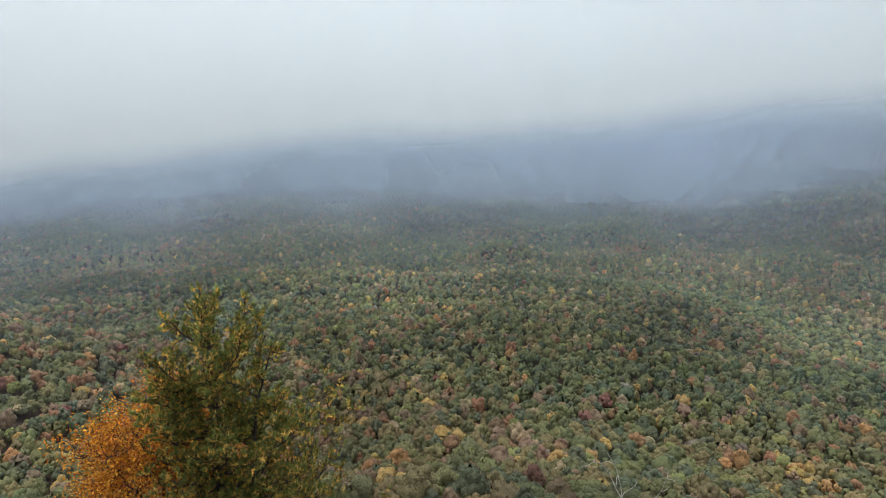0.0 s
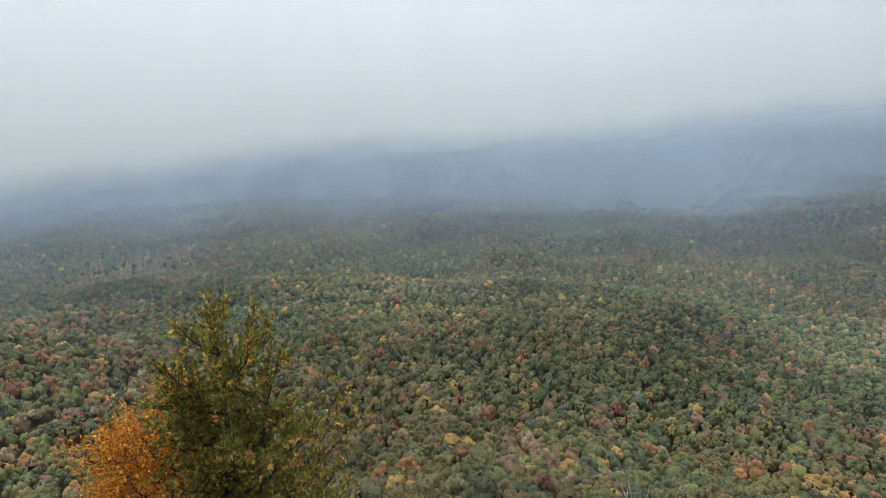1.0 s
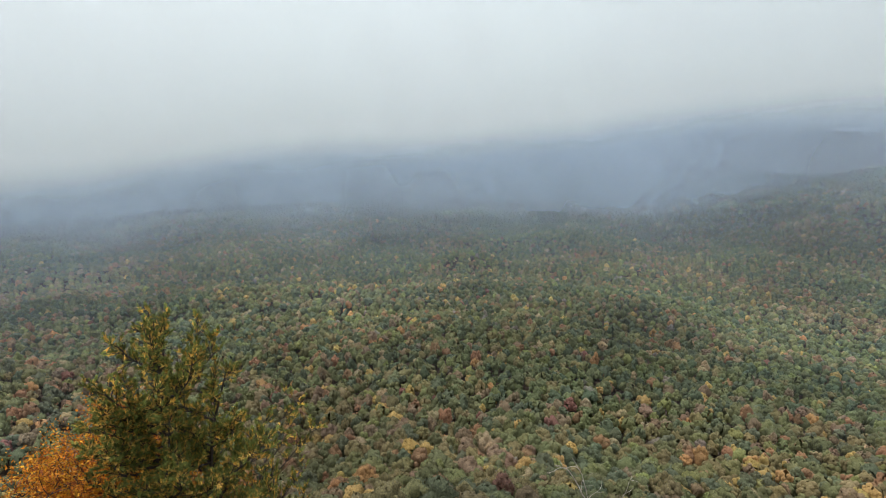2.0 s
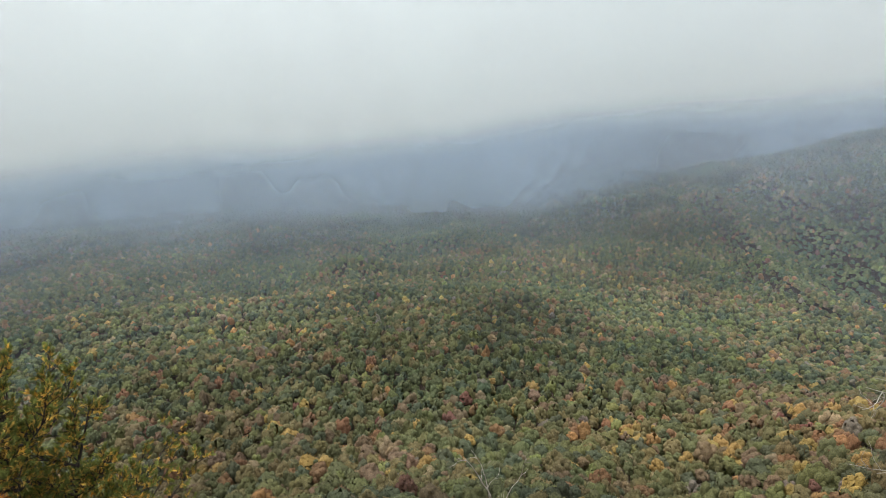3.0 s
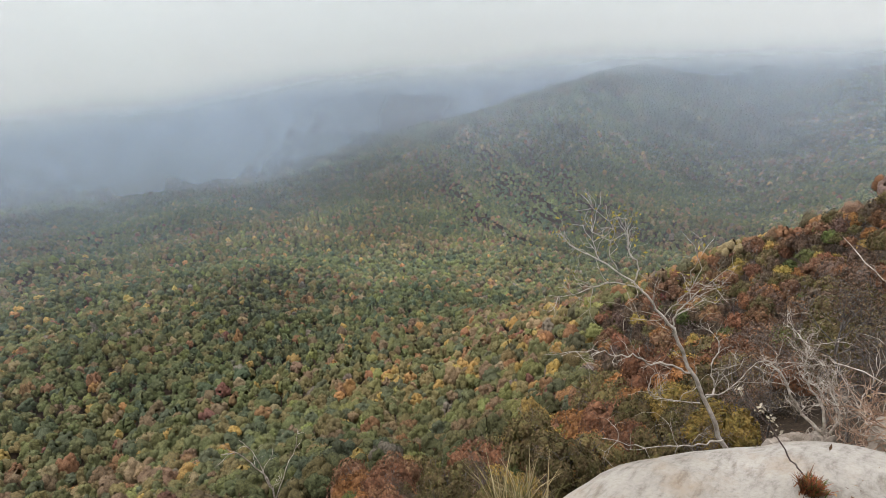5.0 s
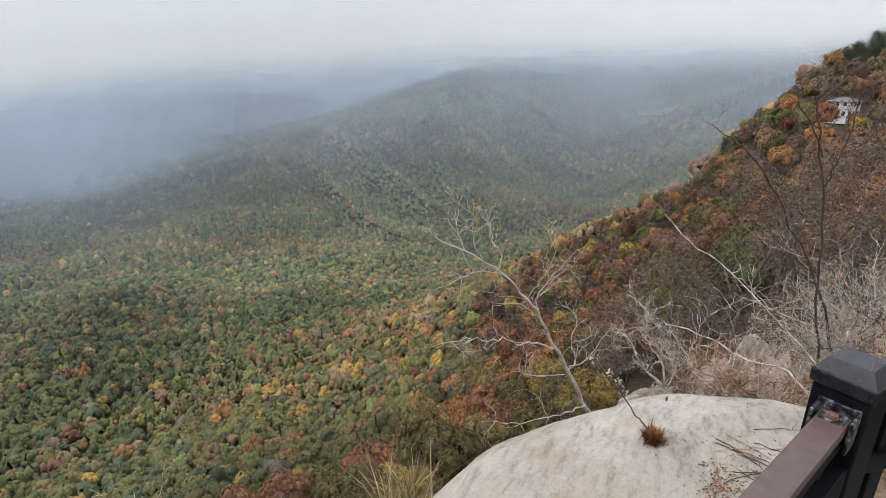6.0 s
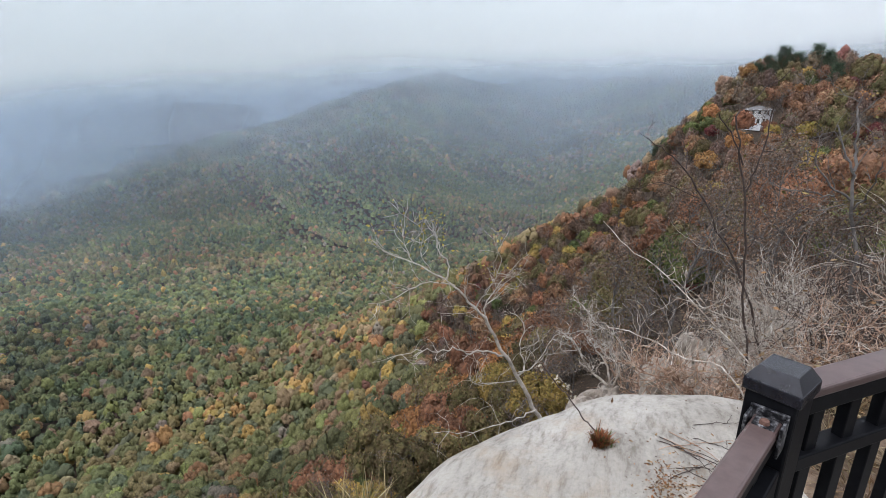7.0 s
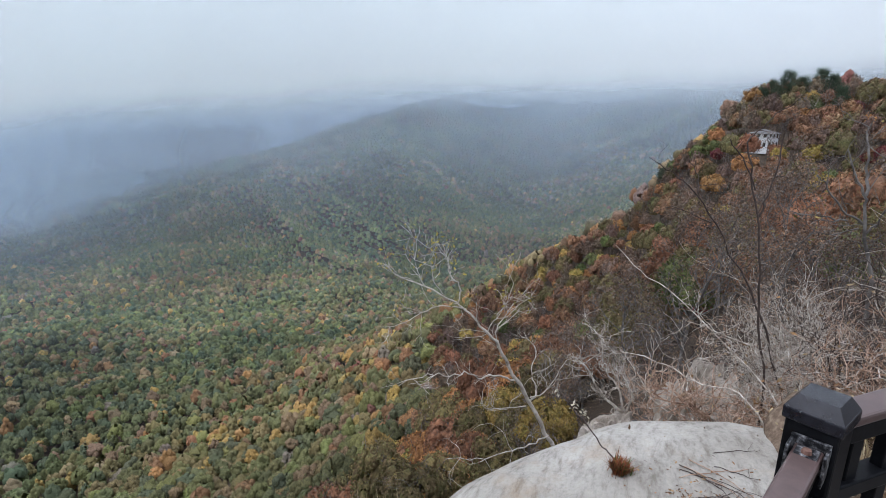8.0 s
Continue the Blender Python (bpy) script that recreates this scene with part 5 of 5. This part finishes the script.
def hillside_trees():
    rng = np.random.RandomState(77)
    models = model_trees(False)
    for k, wide, high, m in hillside_places(rng, 8, 72, 4.6):
        copy_thing(models[k], m).scale = (wide, wide, high)
    # a few that stand out by their colour
    for bear, r, k, size in ((66, 42, 3, 1.0), (62, 48, 4, 1.0), (69, 55, 7, 1.0), (64, 60, 3, 1.1), (58, 56, 4, 1.0), (72, 46, 3, 1.0), (60, 70, 7, 1.0), (67, 75, 4, 1.1), (56, 66, 3, 1.0), (74, 62, 4, 1.0), (61.6, 99, 7, 1.0), (60.2, 103, 7, 0.8), (62.5, 92, 3, 0.8), (56.5, 112, 4, 1.1), (64.5, 205, 4, 1.3), (65.6, 214, 4, 1.2), (58.8, 96, 4, 0.7), (108.3, 166, 7, 1.2), (107.2, 168, 7, 0.9), (104.3, 150, 4, 1.2), (102.6, 158, 4, 1.2), (98.4, 84, 3, 1.1), (100.5, 90, 3, 1.1), (95.1, 176, 5, 1.2), (98.9, 186, 9, 1.0), (99.6, 186, 8, 1.0)):
        x, y = r * math.sin(radians(bear)), r * math.cos(radians(bear))
        copy_thing(models[k], pose(x, y, float(land(x, y)), 0, 0, 40 * k + r)).scale = (size, size, size)
    clear_models(models)


def hillside_woods():
    """The trees farther along the ridge, joined."""
    rng = np.random.RandomState(78)
    models = model_trees(True)
    kinds = []
    for m in models:
        V, F, T, off = [], [], [], 0
        for o in m.children:
            n = len(o.data.vertices)
            v = np.empty(n * 3, np.float32)
            o.data.vertices.foreach_get("co", v)
            f = np.empty(len(o.data.loops), np.int32)
            o.data.loops.foreach_get("vertex_index", f)
            if "tint" in o.data.attributes:
                t = np.empty(n * 4, np.float32)
                o.data.attributes["tint"].data.foreach_get("color", t)
                t = t.reshape(-1, 4)[:, :3]
            else:
                t = np.tile(np.array([0.17, 0.15, 0.135]), (n, 1))
            V.append(v.reshape(-1, 3))
            F.append(f.reshape(-1, 3) + off)
            T.append(t)
            off += n
        kinds.append((np.concatenate(V), np.concatenate(F), np.concatenate(T)))
    clear_models(models)
    V, F, T, off = [], [], [], 0
    for k, wide, high, m in hillside_places(rng, 72, 262, 5.9):
        v, f, t = kinds[k]
        r = np.array(m.to_3x3())
        V.append((v * np.array([wide, wide, high])) @ r.T + np.array(m.translation))
        F.append(f + off)
        T.append(t * rng.uniform(0.65, 1.15) * rng.uniform(0.94, 1.06, 3))
        off += len(v)
    ob = new("woods", mesh_of("woods", np.concatenate(V), np.concatenate(F), np.concatenate(T), LEAVES, flat=False))
    tagged(ob, "russet, olive and half-bare trees along the overlook's ridge", "woods", kind="stuff")


hillside_woods()
hillside_trees()


# ---- evergreens on the ridge ----
def evergreen(seed, x, y, high, wide):
    rng = np.random.RandomState(seed)
    ob = thing("evergreen_tree", (x, y, float(land(x, y)) - 0.3), "dark green pine standing tall on the ridge", "tree", "evergreens on the ridge")
    lines = [(bend([(0, 0, 0), (0.1, 0.1, high * 0.5), (0, 0.1, high)], 4), 0.2, 0.04)]
    spots = []
    for z in np.arange(high * 0.35, high, 0.55):
        for _ in range(4):
            a, ln = rng.uniform(0, 6.283), wide * (1.15 - z / high) ** 0.7 * rng.uniform(0.5, 1.0)
            e = np.array([math.cos(a) * ln, math.sin(a) * ln, z + 0.25 * ln])
            lines.append((np.array([[0, 0, z], e * [0.5, 0.5, 1], e]), 0.05, 0.02))
            spots += [e, e * [0.7, 0.7, 1], e * [0.45, 0.45, 1]]
    v, f = tubes(lines, 4)
    mesh_part("trunk", mesh_of("trunk", v, f, None, BARK_DARK, flat=False), ob)
    v, f, t = flakes(rng, spots, 30, 0.55, 0.19, [(0.06, 0.09, 0.055), (0.075, 0.105, 0.06), (0.045, 0.07, 0.045)])
    mesh_part("crown", mesh_of("crown", v, f, t, LEAVES), ob)


for k, (bear, r, h, w) in enumerate(((99.4, 246, 12.5, 6.5), (100.5, 250, 15.5, 7.0), (101.6, 252, 13, 6.5), (102.8, 254, 16, 7.0), (98.6, 246, 10, 5.0), (103.7, 250, 13.5, 6.0), (90.8, 262, 12, 3.6), (91.4, 255, 11, 3.4), (104.5, 235, 11, 4.0))):
    evergreen(300 + k, r * math.sin(radians(bear)), r * math.cos(radians(bear)), h, w)


# ---- houses ----
def house(x, y, z, wide, deep, high, roof_high, turn, label, rows=2, cols=3, detail=True):
    ob = thing("house", (x, y, z), label, "house")
    ob.rotation_euler = (0, 0, radians(turn))
    bm = bmesh.new()
    box(bm, (wide, deep, high + 1.5), pose(0, 0, high / 2 - 0.75), 0.02)
    part("wall", bm, WHITE, ob)
    bm = bmesh.new()
    e = 0.45
    lo = [bm.verts.new((sx * (wide / 2 + e), sy * (deep / 2 + e), high + 0.05)) for sx, sy in ((-1, -1), (1, -1), (1, 1), (-1, 1))]
    lo2 = [bm.verts.new(v.co - Vector((0, 0, 0.18))) for v in lo]
    k = max(wide - deep, 0.6) / 2
    hi = [bm.verts.new((-k, 0, high + roof_high)), bm.verts.new((k, 0, high + roof_high))]
    for f in ((lo[0], lo[1], hi[1], hi[0]), (lo[1], lo[2], hi[1]), (lo[2], lo[3], hi[0], hi[1]), (lo[3], lo[0], hi[0])):
        bm.faces.new(f)
    for i in range(4):
        bm.faces.new((lo2[i], lo2[(i + 1) % 4], lo[(i + 1) % 4], lo[i]))
    bm.faces.new(lo2[::-1])
    part("roof", bm, SHINGLE, ob, "grey hip roof")
    if detail:
        for side in (0, 1):
            for row in range(rows):
                for c in range(cols):
                    span = wide if side == 0 else deep
                    u = (c + 0.5) / cols * span - span / 2
                    h = min(1.4, high * 0.5) + row * 2.8
                    m = pose(u, deep / 2, h, 0, 0, 180) if side == 0 else pose(-wide / 2, u, h, 0, 0, -90)
                    bm = bmesh.new()
                    for dx, dz, w, hh in ((-0.5, 0, 0.1, 1.5), (0.5, 0, 0.1, 1.5), (0, 0.7, 1.1, 0.1), (0, -0.7, 1.1, 0.1)):
                        box(bm, (w, 0.12, hh), m @ pose(dx, -0.02, dz))
                    win = part("window", bm, WHITE, ob)
                    bm = bmesh.new()
                    box(bm, (0.92, 0.05, 1.3), m @ pose(0, -0.005, 0))
                    part("pane", bm, PANE, win, "dark window pane")
    return ob


house(192.6, -31.2, float(land(192.6, -30.5)) + 1.6, 6.4, 5.4, 4.7, 1.3, 50, "white two-storey house with grey roof among trees on the ridge")
house(193.6, -50.5, float(land(193.6, -50.5)) + 1.2, 2.8, 2.4, 2.2, 0.7, 60, "small white outbuilding half hidden among ridge trees", 1, 1)
for k, (x, y, w) in enumerate(((-272, 1475, 20), (-108, 1496, 17), (-369, 1454, 13), (-174, 1490, 12))):
    house(x, y, float(land(x, y)) + 3, w, 10, 7, 3, 20 * k, "white house in a far valley clearing", detail=False)
